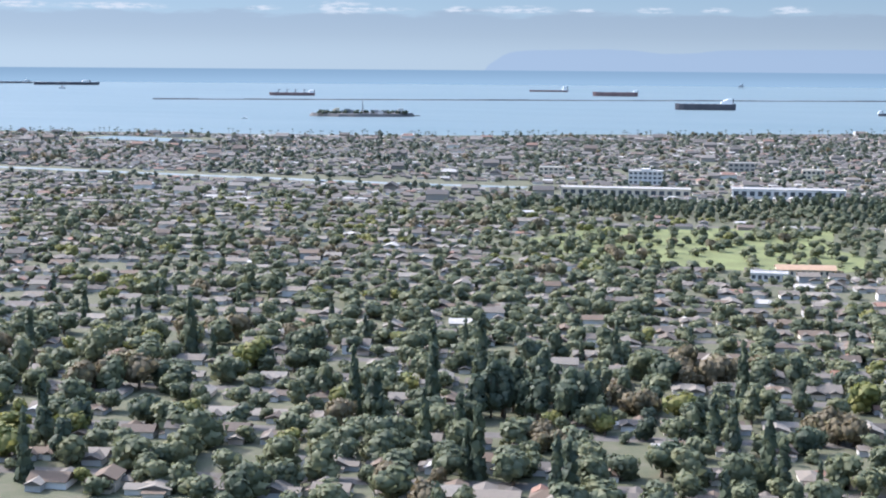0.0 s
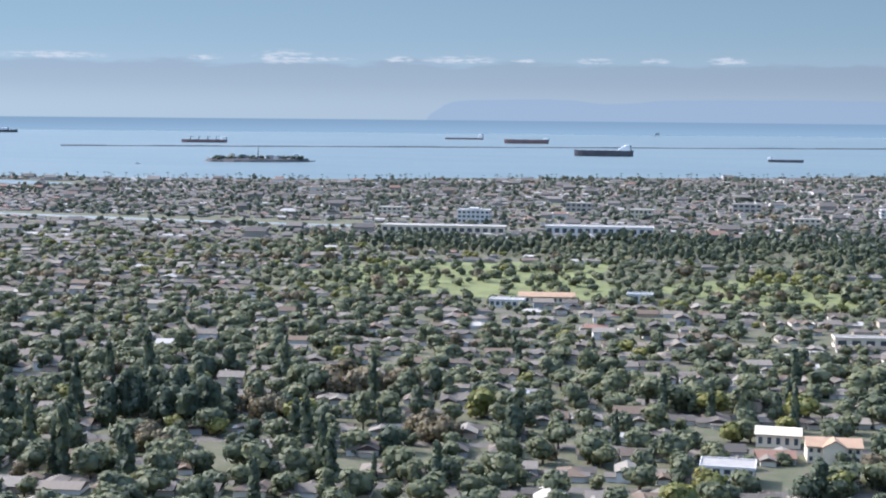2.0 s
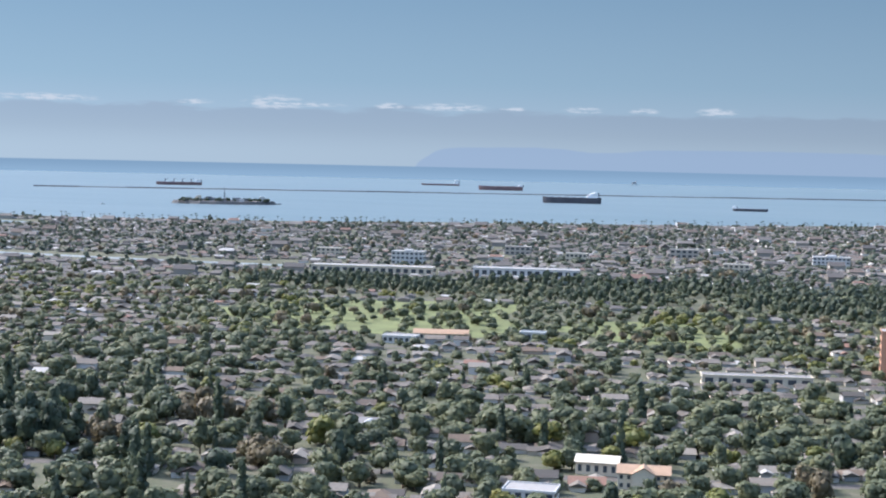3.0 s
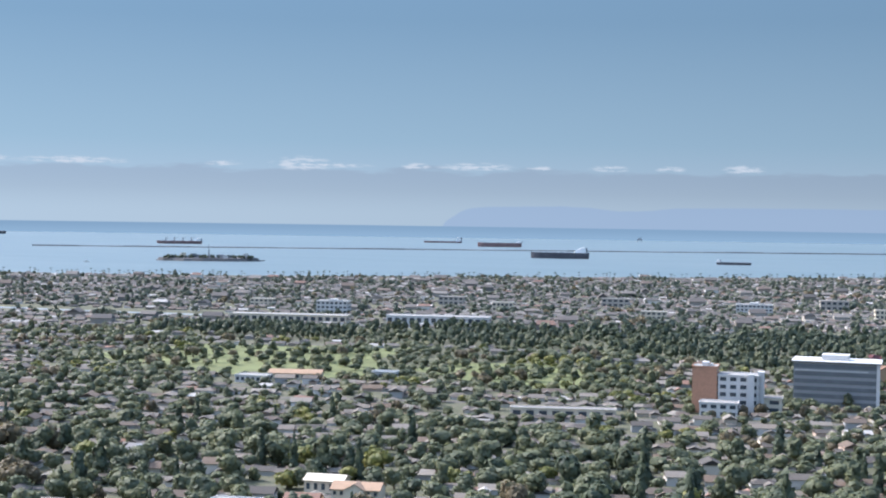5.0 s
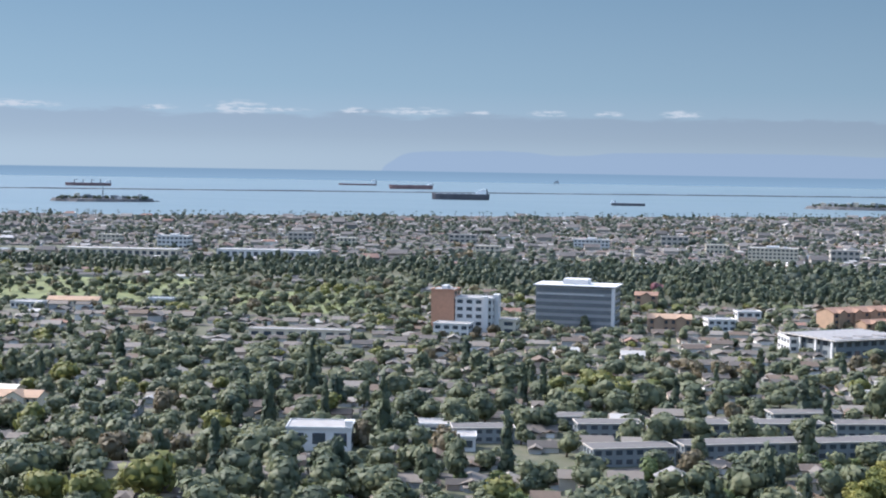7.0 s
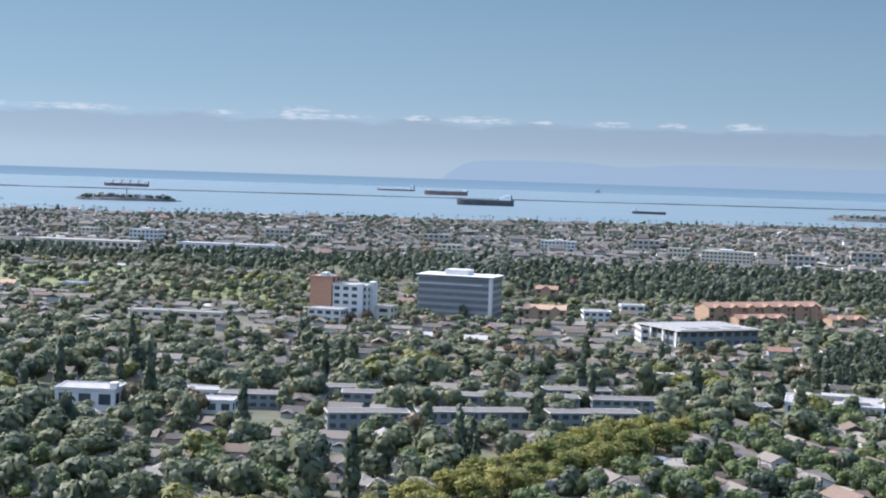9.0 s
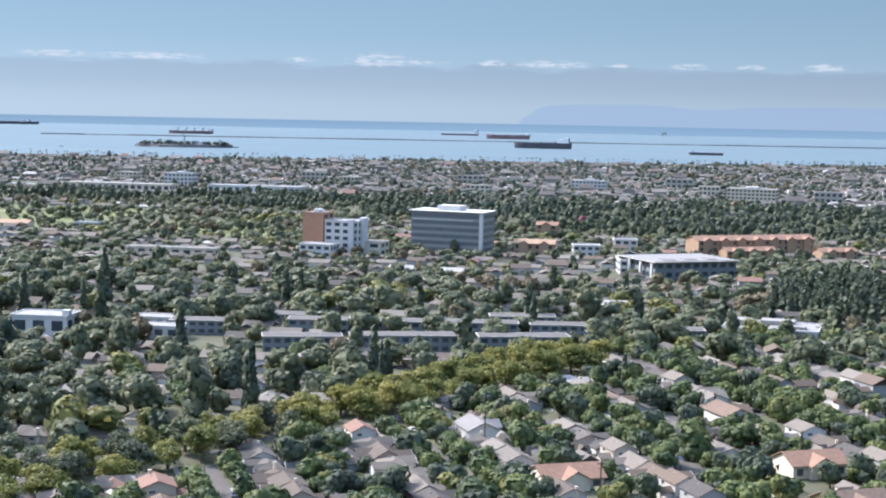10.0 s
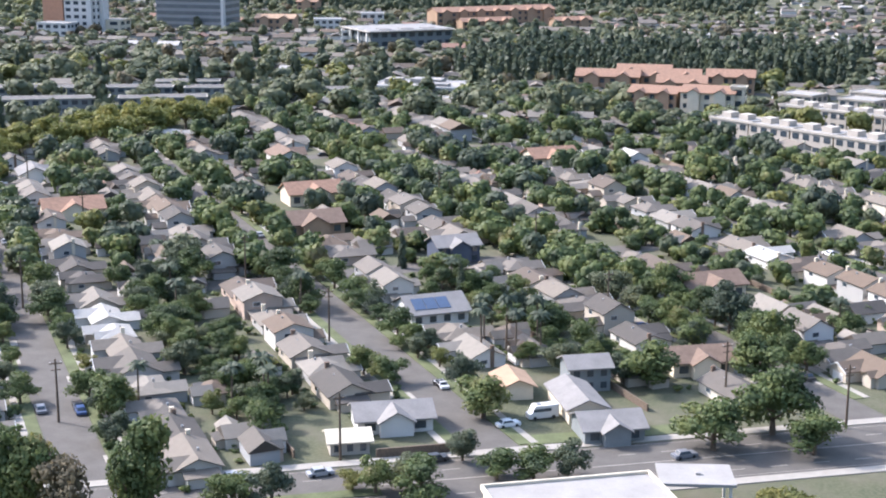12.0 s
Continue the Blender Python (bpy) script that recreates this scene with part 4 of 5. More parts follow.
# ---------------------------------------------------------------- houses
def house_parts(seed):
    """The parts of a one-storey bungalow, some with a cross wing, some with an upper floor; front towards -y."""
    rng = random.Random(seed)
    L, W, H = rng.uniform(6.4, 8.0), rng.uniform(4.4, 5.4), rng.choice((1.35, 1.4, 1.45))
    rise = W / 2 * rng.uniform(0.36, 0.5)
    tall = seed % 5 == 3
    if tall:
        H = 2.7
    wall, roof = Shape(), Shape()
    hip = seed % 3 == 1
    if hip:
        wall.box(-L / 2, -W / 2, -0.1, L / 2, W / 2, H)
        a, b, q = L / 2 + 0.3, W / 2 + 0.3, L / 2 - W / 2
        roof.add([(-a, -b, H - 0.1), (a, -b, H - 0.1), (a, b, H - 0.1), (-a, b, H - 0.1), (-a, -b, H), (a, -b, H), (a, b, H), (-a, b, H), (-q, 0, H + rise), (q, 0, H + rise)],
                 [(3, 2, 1, 0), (0, 1, 5, 4), (1, 2, 6, 5), (2, 3, 7, 6), (3, 0, 4, 7), (4, 5, 9, 8), (5, 6, 9), (6, 7, 8, 9), (7, 4, 8)])
    else:
        wall.prism([(-W / 2, -H - 0.1), (W / 2, -H - 0.1), (W / 2, 0), (0, rise * 0.93), (-W / 2, 0)], -L / 2, L / 2, "x", pose(0, 0, H))
        roof.prism(gable(W / 2 + 0.3, rise + 0.07), -L / 2 - 0.25, L / 2 + 0.25, "x", pose(0, 0, H))
    side = rng.choice((-1, 1))
    ww, wd = rng.uniform(1.5, 1.9), rng.uniform(1.2, 2.6)
    cx = side * (L / 2 - ww)
    h2 = min(H, 1.4)
    m = pose(cx, -W / 2 - wd, h2)
    wall.prism([(-ww, -h2 - 0.1), (ww, -h2 - 0.1), (ww, 0), (0, ww * 0.42), (-ww, 0)], 0, wd + 0.4, "y", m)
    roof.prism(gable(ww + 0.25, ww * 0.42 + 0.15), -0.25, wd + 2.2, "y", m)
    if seed % 2:                                   # back wing
        bx, bw = -side * L / 4, rng.uniform(1.4, 1.8)
        m = pose(bx, W / 2 - 0.3, h2)
        wall.prism([(-bw, -h2 - 0.1), (bw, -h2 - 0.1), (bw, 0), (0, bw * 0.42), (-bw, 0)], 0, 2.6, "y", m)
        roof.prism(gable(bw + 0.25, bw * 0.42 + 0.15), -1.6, 2.85, "y", m)
    if seed % 3 != 0:                              # a second, smaller front gable
        fx, fw = -side * (L / 2 - 1.5), rng.uniform(0.9, 1.2)
        m = pose(fx, -W / 2 - 0.7, h2)
        wall.prism([(-fw, -h2 - 0.1), (fw, -h2 - 0.1), (fw, 0), (0, fw * 0.5), (-fw, 0)], 0, 1.0, "y", m)
        roof.prism(gable(fw + 0.2, fw * 0.5 + 0.14), -0.2, 2.2, "y", m)
    if seed % 4 != 1:                              # lean-to at one end
        e, o = side * L / 2, side * (L / 2 + 1.5)
        wall.box(min(e, o), -W * 0.3, -0.1, max(e, o), W * 0.36, 0.98)
        roof.add([(e, -W * 0.36, 1.25), (o + side * 0.15, -W * 0.36, 0.97), (o + side * 0.15, W * 0.42, 0.97), (e, W * 0.42, 1.25), (e, -W * 0.36, 1.33), (o + side * 0.15, -W * 0.36, 1.05), (o + side * 0.15, W * 0.42, 1.05), (e, W * 0.42, 1.33)],
                 [(3, 2, 1, 0), (4, 5, 6, 7), (0, 1, 5, 4), (1, 2, 6, 5), (2, 3, 7, 6), (3, 0, 4, 7)])
    fascia = Shape()
    fascia.prism(gable(ww + 0.27, ww * 0.42 + 0.165, 0.17), -0.29, -0.22, "y", pose(cx, -W / 2 - wd, h2))
    chim = Shape().box(-0.17, -0.26, 0, 0.17, 0.26, H + rise + 0.3).box(-0.2, -0.3, H + rise + 0.3, 0.2, 0.3, H + rise + 0.38)
    return dict(wall=wall, roof=roof, fascia=fascia, chim=(chim, side * -L / 2), L=L, W=W, H=H, garage=(cx, -W / 2 - wd, ww), side=side)


def make_house(seed, label):
    p = house_parts(seed)
    h = thing("house", label, "house", "suburban houses")
    wall = part("wall", p["wall"], M_WALL, h)
    part("roof", p["roof"], M_ROOF, h)
    part("fascia", p["fascia"], M_WHITE, h, "pale painted fascia board")
    if seed % 2 == 0:
        c = part("chimney", p["chim"][0], M_BROWNROOF if seed % 4 else M_CREAM, h)
        c.location = (p["chim"][1], 0.6, 0)
    part("roof_vent", Shape().box(0.8, 0.5, p["H"] + 0.4, 1.05, 0.75, p["H"] + 1.05), M_STEEL, h)
    cx, gy, ww = p["garage"]
    part("garage_door", Shape().box(cx - 1.15, gy - 0.05, 0, cx + 1.15, gy + 0.03, 1.05), M_WHITE, h)
    part("driveway", Shape().box(cx - 1.2, gy - 3.4, -0.1, cx + 1.2, gy - 0.02, 0.05), M_CONCRETE, h)
    part("door", Shape().box(cx - p["side"] * (ww + 0.7) - 0.24, -p["W"] / 2 - 0.05, 0, cx - p["side"] * (ww + 0.7) + 0.24, -p["W"] / 2 + 0.03, 1.05), M_BARK, h)
    frame_me = Shape().box(-0.55, -0.05, 0.45, 0.55, 0.03, 1.1).mesh("window", M_WHITE)
    pane_me = Shape().box(-0.48, -0.07, 0.52, 0.48, 0.0, 1.03).mesh("pane", M_GLASS)
    spots = [(-p["side"] * p["L"] * 0.32, -p["W"] / 2, 0), (-p["L"] / 2, 0.9, -math.pi / 2), (p["L"] / 2, -0.6, math.pi / 2), (p["L"] * 0.2, p["W"] / 2, math.pi)]
    for x, y, a in spots:
        w = part("window", frame_me, M_WHITE, h)
        w.matrix_basis = Matrix.LocRotScale((x, y, p["H"] - 1.35), Euler((0, 0, a)), None)
        part("pane", pane_me, M_GLASS, w)
    return h


def house_template(seed):
    p = house_parts(seed)
    v, t, s = [], [], []
    for sh, slot in ((p["wall"], 1), (p["roof"], 0)):
        o = len(v)
        v += sh.v
        for f in sh.f:
            for i in range(1, len(f) - 1):
                t.append((f[0] + o, f[i] + o, f[i + 1] + o))
                s.append(slot)
    return np.array(v), np.array(t), np.array(s)


rng = random.Random(11)
lots, trees = [], []            # (x, y, turn), (x, y, form, size)
# the near grid of side streets
for s in NEAR_STREETS:
    for side in (-1, 1):
        r = -131.5
        while r < 92:
            x, y = near_xy(s + side * 8.6, r)
            if in_view(x, y) and clear_of(x, y, 4.5) and x > row_x(y) + 5 and abs(r + 70) > 5 and abs(r - 20) > 5:
                face = math.atan2(E2.y, E2.x) + (0 if side < 0 else math.pi)
                lots.append((x, y, face))
            r += rng.uniform(6.2, 7.2)
        r = -127
        while r < 94:
            x, y = near_xy(s + side * 3.1 + rng.uniform(-0.3, 0.3), r)
            dense = (0.95 if s == 407 else 0.72) * (0.6 if r < -95 and s != 407 else 1.0)
            if rng.random() < dense and in_view(x, y) and clear_of(x, y, 1.5):
                trees.append((x, y, "broad" if rng.random() < 0.85 else "deep", rng.uniform(1.1, 1.9) * (1.25 if s == 407 else 1.12 if r > -80 else 0.9)))
            r += rng.uniform(3.0, 4.2) if s == 407 else rng.uniform(3.2, 4.8)
    for k in range(105):
        x, y = near_xy(s + 17.6 + rng.uniform(-3.0, 3.0), rng.uniform(-128, 94))
        if in_view(x, y) and clear_of(x, y, 1.5) and x > row_x(y) - 6:
            q = rng.random()
            trees.append((x, y, "palm" if q < 0.10 else "column" if q < 0.16 else "deep" if q < 0.3 else "yellow" if q < 0.33 else "broad", rng.uniform(0.6, 1.6)))
    for k in range(85):               # leafier gardens further back
        x, y = near_xy(s + rng.choice((rng.uniform(12.5, 22.5), rng.uniform(-5.5, 5.5))), rng.uniform(-75, 94))
        if in_view(x, y) and clear_of(x, y, 1.5) and x > row_x(y) + 4 and abs((x * E1.x + y * E1.y) - s) > 2.6:
            trees.append((x, y, "yellow" if rng.random() < 0.05 else rng.choice(("broad", "broad", "broad", "deep")), rng.uniform(1.2, 2.4)))
    for k in range(34):
        x, y = near_xy(s + rng.uniform(12.5, 22.5), rng.uniform(-124, -60))
        if in_view(x, y) and clear_of(x, y, 1.5) and x > row_x(y) + 4:
            trees.append((x, y, "broad", rng.uniform(0.8, 1.6)))
    for k in range(22):               # old large trees of the nearest gardens
        x, y = near_xy(s + rng.choice((rng.uniform(12.8, 22.2), rng.choice((-1, 1)) * rng.uniform(3.4, 4.6))), rng.uniform(-124, 0))
        if in_view(x, y) and clear_of(x, y, 1.8) and x > row_x(y) + 4:
            trees.append((x, y, rng.choice(("broad", "broad", "broad", "broad", "deep", "deep", "yellow", "palm", "palm")), rng.uniform(0.9, 1.7)))
    for k in range(48):               # and of the gardens behind them
        x, y = near_xy(s + rng.choice((rng.uniform(12.8, 22.2), rng.choice((-1, 1)) * rng.uniform(3.4, 4.6))), rng.uniform(-45, 94))
        if in_view(x, y) and clear_of(x, y, 1.8) and x > row_x(y) + 4:
            trees.append((x, y, "yellow" if rng.random() < 0.06 else rng.choice(("broad", "broad", "deep")), rng.uniform(1.5, 2.7)))
trees = [(x, y, "green" if form == "broad" else form, k if form == "palm" else k * (1.15 if x * E2.x + y * E2.y < -90 else 1.22)) for x, y, form, k in trees]
# yellowing double row of street trees
row_trees = []
y = 146.0
while y < 301:
    for d in (-3.8, 3.8):
        row_trees.append((row_x(y) + d + rng.uniform(-0.8, 0.8), y + rng.uniform(-0.8, 0.8), rng.uniform(3.0, 3.8) * (1.15 if y > 255 else 1)))
    y += rng.uniform(4.6, 6.0)
# the wider suburb
for r, gap, back in [(r, (8.0, 10.5), 8.8) for r in range(40, 740, 35)] + [(r, (6.4, 8.6), 6.2) for r in range(738, 2300, 25)]:
    for side in (-1, 1):
        s = -1500.0
        while s < 900:
            s += rng.uniform(*gap)
            x, y = mid_xy(s, r + side * back)
            if not in_view(x, y) or y > shore_y(x) - 40 or (x > row_x(y) - 7 and y < 330 and x < 520 and y < 312):
                continue
            if inside(x, y, GOLF) or inside(x, y, WOODS) or inside(x, y, PINES) or not clear_of(x, y, 4.5):
                continue
            if abs(y - 834) < 24 and x < -225 or (y > 1150 and y < 1235 and -780 < x < -630):
                continue
            if rng.random() < (0.84 if y < 650 else 0.76):
                lots.append((x, y, MID_A + (0 if side > 0 else math.pi) + rng.choice((0, 0, 0, math.pi / 2)) + rng.uniform(-0.06, 0.06)))


def add_trees(step, y0, y1, keep, size, forms, patchy=0.7):
    y = y0
    while y < y1:
        x = -0.78 * y - 30
        while x < 438 + 0.05 * y:
            x += step * rng.uniform(0.5, 1.5)
            px, py = x, y + rng.uniform(-step, step) * 0.6
            n = noise.noise(Vector((px * 0.012, py * 0.012, 3.0)))
            if rng.random() > keep + n * patchy or not in_view(px, py) or py > shore_y(px) - 34:
                continue
            if px > row_x(py) - 7 and py < 312 or not clear_of(px, py, 1.2) or inside(px, py, WOODS) or inside(px, py, PINES):
                continue
            if any(inside(px, py, g) for g in (TURF, TURF_2, TURF_3, TURF_4)) and rng.random() < 0.36:
                continue
            if abs(py - 834) < 22 and px < -225 or (1150 < py < 1235 and -780 < px < -630):
                continue
            form = rng.choice(forms)
            if form == "broad":
                q = noise.noise(Vector((px * 0.03, py * 0.03, 9.0))) + rng.uniform(-0.25, 0.25)
                form = "tan" if q > 0.46 else "yellow" if q < -0.46 and py < 700 else form
            trees.append((px, py, form, rng.uniform(*size) * (1 + 0.35 * n)))
        y += step


add_trees(8.1, 100, 350, 0.88, (1.7, 4.6), ["broad"] * 20 + ["tall", "deep", "column"], 0.45)
add_trees(7.5, 350, 420, 0.92, (1.5, 4.1), ["broad"] * 18 + ["tall", "tall", "column"], 0.45)
add_trees(7.6, 420, 700, 0.84, (1.6, 3.3), ["broad"] * 12 + ["tall"])
add_trees(10.2, 700, 1900, 0.60, (1.5, 3.1), ["broad"] * 9 + ["tall"])
for i in range(150):              # older tall trees of the first blocks
    x, y = rng.uniform(-170, 165), rng.uniform(206, 345)
    if in_view(x, y) and clear_of(x, y, 2.0) and abs(y - 258 - (x - 60) * 0.2) > 5:
        trees.append((x, y, rng.choice(("broad", "broad", "broad", "dark", "deep", "yellow")), rng.uniform(2.6, 4.6)))
y = 600.0
while y < 1000:                   # the dark wood behind the golf course
    x = -235.0
    while x < 350:
        x += rng.uniform(3.6, 8.0)
        if inside(x, y, WOODS) and clear_of(x, y, 1.5):
            n = noise.noise(Vector((x * 0.02, y * 0.02, 5.0)))
            if rng.random() < 1.0 + n:
                trees.append((x, y, "dark" if rng.random() < 0.66 + n else "broad", rng.uniform(1.7, 3.5)))
    y += 7.0
y = 380.0
while y < 482:                    # the pine plantation
    x = 280.0
    while x < 404:
        x += rng.uniform(3.0, 6.0)
        if inside(x, y, PINES) and clear_of(x, y, 1.5):
            trees.append((x, y + rng.uniform(-2, 2), "pine", rng.uniform(2.6, 4.4)))
    y += 4.6
for x, y, k in ((-26, 248, 4.6), (-29, 251, 5.2), (-42, 275, 4.8), (-45, 277, 5.0), (-38, 273, 4.4), (-59, 233, 4.6), (-62, 236, 4.2), (231, 262, 4.6), (233, 264, 3.6)):
    trees.append((x, y, "pine", k))
for x0, y0 in ((-62, 300), (-20, 290), (-70, 262)):     # tan plane trees
    for i in range(6):
        trees.append((x0 + rng.uniform(-6, 6), y0 + rng.uniform(-5, 5), "tan", rng.uniform(2.4, 3.6)))
for i in range(26):               # dark clump of tall trees
    trees.append((-78 + rng.uniform(-14, 14), 292 + rng.uniform(-10, 14), "dark", rng.uniform(3.0, 4.8)))
for x, y, form, k in ((399.5, 132.5, "broad", 2.9), (394.8, 126.8, "broad", 2.5), (403.5, 128.5, "broad", 1.9), (402.2, 112.2, "yellow", 1.8), (369.4, 108.4, "broad", 1.5), (373.2, 108.9, "broad", 1.9), (371.4, 110.6, "broad", 1.4),
                      (374.2, 117.6, "broad", 1.3), (378.2, 114.2, "broad", 1.5), (381.2, 114.9, "broad", 1.6), (383.8, 116.6, "deep", 1.5), (362.2, 103.6, "deep", 1.7), (359.4, 102.0, "broad", 1.6), (367.3, 108.6, "yellow", 1.0),
                      (355.4, 96.2, "tall", 2.8), (353.2, 96.4, "tall", 2.4), (349.6, 93.6, "tan", 2.2), (346.6, 94.0, "tall", 2.5), (344.0, 93.6, "tall", 2.3), (339.6, 118.4, "broad", 1.9), (373.0, 128.8, "broad", 2.2), (386.5, 143.0, "broad", 2.4)):
    trees.append((x, y, form, k * 1.15))

for x, y, k in ((368, 146, 2.6), (370, 149, 3.0), (371.5, 147, 2.2), (373, 151, 2.7), (367, 151, 2.4), (374, 148, 2.0), (341, 121, 1.6), (353, 124, 1.4), (300, 165, 2.6), (318, 178, 2.4)):
    trees.append((x, y, "palm", k))
trees.append((158, 684, "pink", 3.2))

trees = [t for t in trees if not (140 < t[1] < 303 and abs(t[0] - row_x(t[1])) < 8.5)]

# the nearest houses and trees are things of their own, the rest is joined
lots.sort(key=lambda q: (q[0] - 372) ** 2 * 0.5 + (q[1] - 95) ** 2)
near_lots, far_lots = lots[:250], lots[250:]
HOUSE_LABELS = ["stuccoed suburban bungalow with grey shingle roof and garage wing", "low hip-roofed suburban house with pale walls and chimney", "gabled suburban bungalow with front garage wing",
                "two-storey suburban house with gabled roof and garage"]
kinds = []
for k in range(10):
    kinds.append(make_house(k, HOUSE_LABELS[3 if k % 5 == 3 else 1 if k % 3 == 1 else 0 if k % 2 else 2]))
for i, (x, y, a) in enumerate(near_lots):
    m = Matrix.LocRotScale((x, y, 0), Euler((0, 0, a)), (rng.uniform(0.70, 0.84), rng.uniform(0.72, 0.86), rng.uniform(0.78, 0.94)))
    if i < len(kinds):
        kinds[i].matrix_basis = m
    else:
        copy_at(kinds[rng.randrange(len(kinds))], m)
temps = [house_template(k) for k in range(8)]
temps_near = temps[:3]
groups = [[] for _ in temps]
for x, y, a in far_lots:
    if y > 700 and rng.random() < 0.03:
        k = rng.uniform(1.2, 1.6)
        groups[rng.randrange(8)].append((x, y, 0, a, k, k * rng.uniform(1.0, 1.6)))
    else:
        k = 1.0 if y < 700 else 0.8
        groups[rng.randrange(8)].append((x, y, 0, a, k * rng.uniform(0.78, 1.05), k * rng.uniform(0.74, 0.95)))
mid = join([scatter(t, [p for p in g if p[1] <= 640]) for t, g in zip(temps, groups)])
bulk("suburban_houses", *mid, [M_ROOF_FAR, M_WALL_ISLAND], "rows of suburban houses with grey, brown and white roofs", "houses", True)

def plain_house(k):
    w = Shape().prism([(-2.4, -0.1), (2.4, -0.1), (2.4, 1.6), (0, 2.5 - 0.12 * k), (-2.4, 1.6)], -3.8, 3.8)
    r = Shape().add([(-4, -2.7, 1.55), (4, -2.7, 1.55), (4, 2.7, 1.55), (-4, 2.7, 1.55), (-4 + k * 0.5, 0, 2.75 - 0.12 * k), (4 - k * 0.5, 0, 2.75 - 0.12 * k)], [(3, 2, 1, 0), (0, 1, 5, 4), (1, 2, 5), (2, 3, 4, 5), (3, 0, 4)])
    v, t, s = [], [], []
    for sh, slot in ((w, 1), (r, 0)):
        o = len(v)
        v += sh.v
        for f in sh.f:
            for i in range(1, len(f) - 1):
                t.append((f[0] + o, f[i] + o, f[i + 1] + o))
                s.append(slot)
    return np.array(v), np.array(t), np.array(s)


far = join([scatter(plain_house(k % 4), [p for p in g if p[1] > 640]) for k, g in enumerate(groups)])
bulk("distant_houses", *far, [M_FAR_ROOF, M_FAR_WALL], "distant pale houses and apartment blocks towards the shore", "houses", True)

trees.sort(key=lambda q: (q[0] - 372) ** 2 * 0.5 + (q[1] - 95) ** 2)
near_trees, far_trees = trees[:335], trees[335:]


def make_tree(seed, form, label, mat, clumps=1700, size=0.058):
    t = thing("tree", label, "tree", "garden and street trees")
    part("trunk", trunk_shape(seed, form, 7), M_BARK, t)
    part("crown", crown_mesh("crown", seed, form, clumps, size, mat), mat, t)
    return t


def make_palm(seed, label):
    t = thing("palm_tree", label, "palm tree", "palms")
    tr, fr = palm_parts(seed)
    part("trunk", tr, M_BARK, t)
    part("crown", fr, M_LEAF_DARK, t)
    return t


protos = {"broad": [make_tree(40 + k, "broad", "leafy rounded green garden tree", M_LEAF) for k in range(6)] + [make_tree(46, "broad", "rounded grey-green garden tree", M_LEAF_MID)],
          "deep": [make_tree(50 + k, "broad", "dense dark green evergreen garden tree", M_LEAF_DARK) for k in range(3)],
          "yellow": [make_tree(48, "broad", "rounded tree with yellow-green leaves", M_LEAF_YELLOW)],
          "tall": [make_tree(60 + k, "tall", "tall uneven green tree", M_LEAF) for k in range(3)],
          "column": [make_tree(70 + k, "column", "narrow dark cypress tree", M_LEAF_DARK, 1100, 0.05) for k in range(2)],
          "palm": [make_palm(80 + k, "slender fan palm with bare trunk") for k in range(2)]}
protos["dark"], protos["pine"], protos["green"] = protos["tall"], protos["column"], protos["broad"]
protos["tan"] = [make_tree(57, "broad", "rounded tree with tan autumn leaves", M_LEAF_TAN)]
used = set()


def place_tree(kind, m):
    ob = rng.choice(protos[kind])
    if ob.name not in used:
        used.add(ob.name)
        ob.matrix_basis = m
    else:
        copy_at(ob, m)


def tree_scale(form, k):
    """Width and height of a tree of size k, as half widths of its crown."""
    return {"broad": (k * 1.08, k * 0.78), "green": (k * 1.08, k * 0.84), "deep": (k, k * 0.86), "tall": (k, k * 1.0), "column": (k * 1.1, k * 1.35), "palm": (0.95, 0.5 + 0.22 * k), "tan": (k * 1.05, k * 0.95), "pink": (k, k * 1.1), "yellow": (k * 1.06, k * 0.78), "dark": (k * 0.95, k * 1.05), "pine": (k * 0.9, k * 1.0)}[form]


for x, y, form, k in near_trees:
    w, h = tree_scale(form, k * (1.1 if form != "palm" else 1.0))
    h *= rng.uniform(1.0, 1.3) if form != "palm" else 1.0
    place_tree(form, Matrix.LocRotScale((x, y, 0), Euler((0, 0, rng.uniform(0, 6.28))), (w, w, h)))
for obs in protos.values():
    for ob in obs:
        if ob.name not in used:
            used.add(ob.name)
            x, y = near_xy(389 + rng.uniform(-2, 2), rng.uniform(-120, 60))
            ob.matrix_basis = Matrix.LocRotScale((x, y, 0), None, (1.3, 1.3, 1.2))
yellow = [make_tree(90 + k, "broad", "broad street tree with yellow-green autumn leaves", M_LEAF_ROW, 1200, 0.07) for k in range(4)]
olive = [make_tree(94 + k, "broad", "broad street tree with dull olive leaves", M_LEAF_MID, 1200, 0.07) for k in range(3)]
for i, (x, y, k) in enumerate(row_trees):
    m = Matrix.LocRotScale((x, y, 0), Euler((0, 0, rng.uniform(0, 6.28))), (k, k, k * 0.85))
    pool = yellow if y > 215 or i % 5 < 3 else olive
    free = [t for t in pool if t.name not in used]
    if free:
        used.add(free[0].name)
        free[0].matrix_basis = m
        free[0]["group"] = "yellowing street trees"
    else:
        copy_at(pool[i % len(pool)], m)

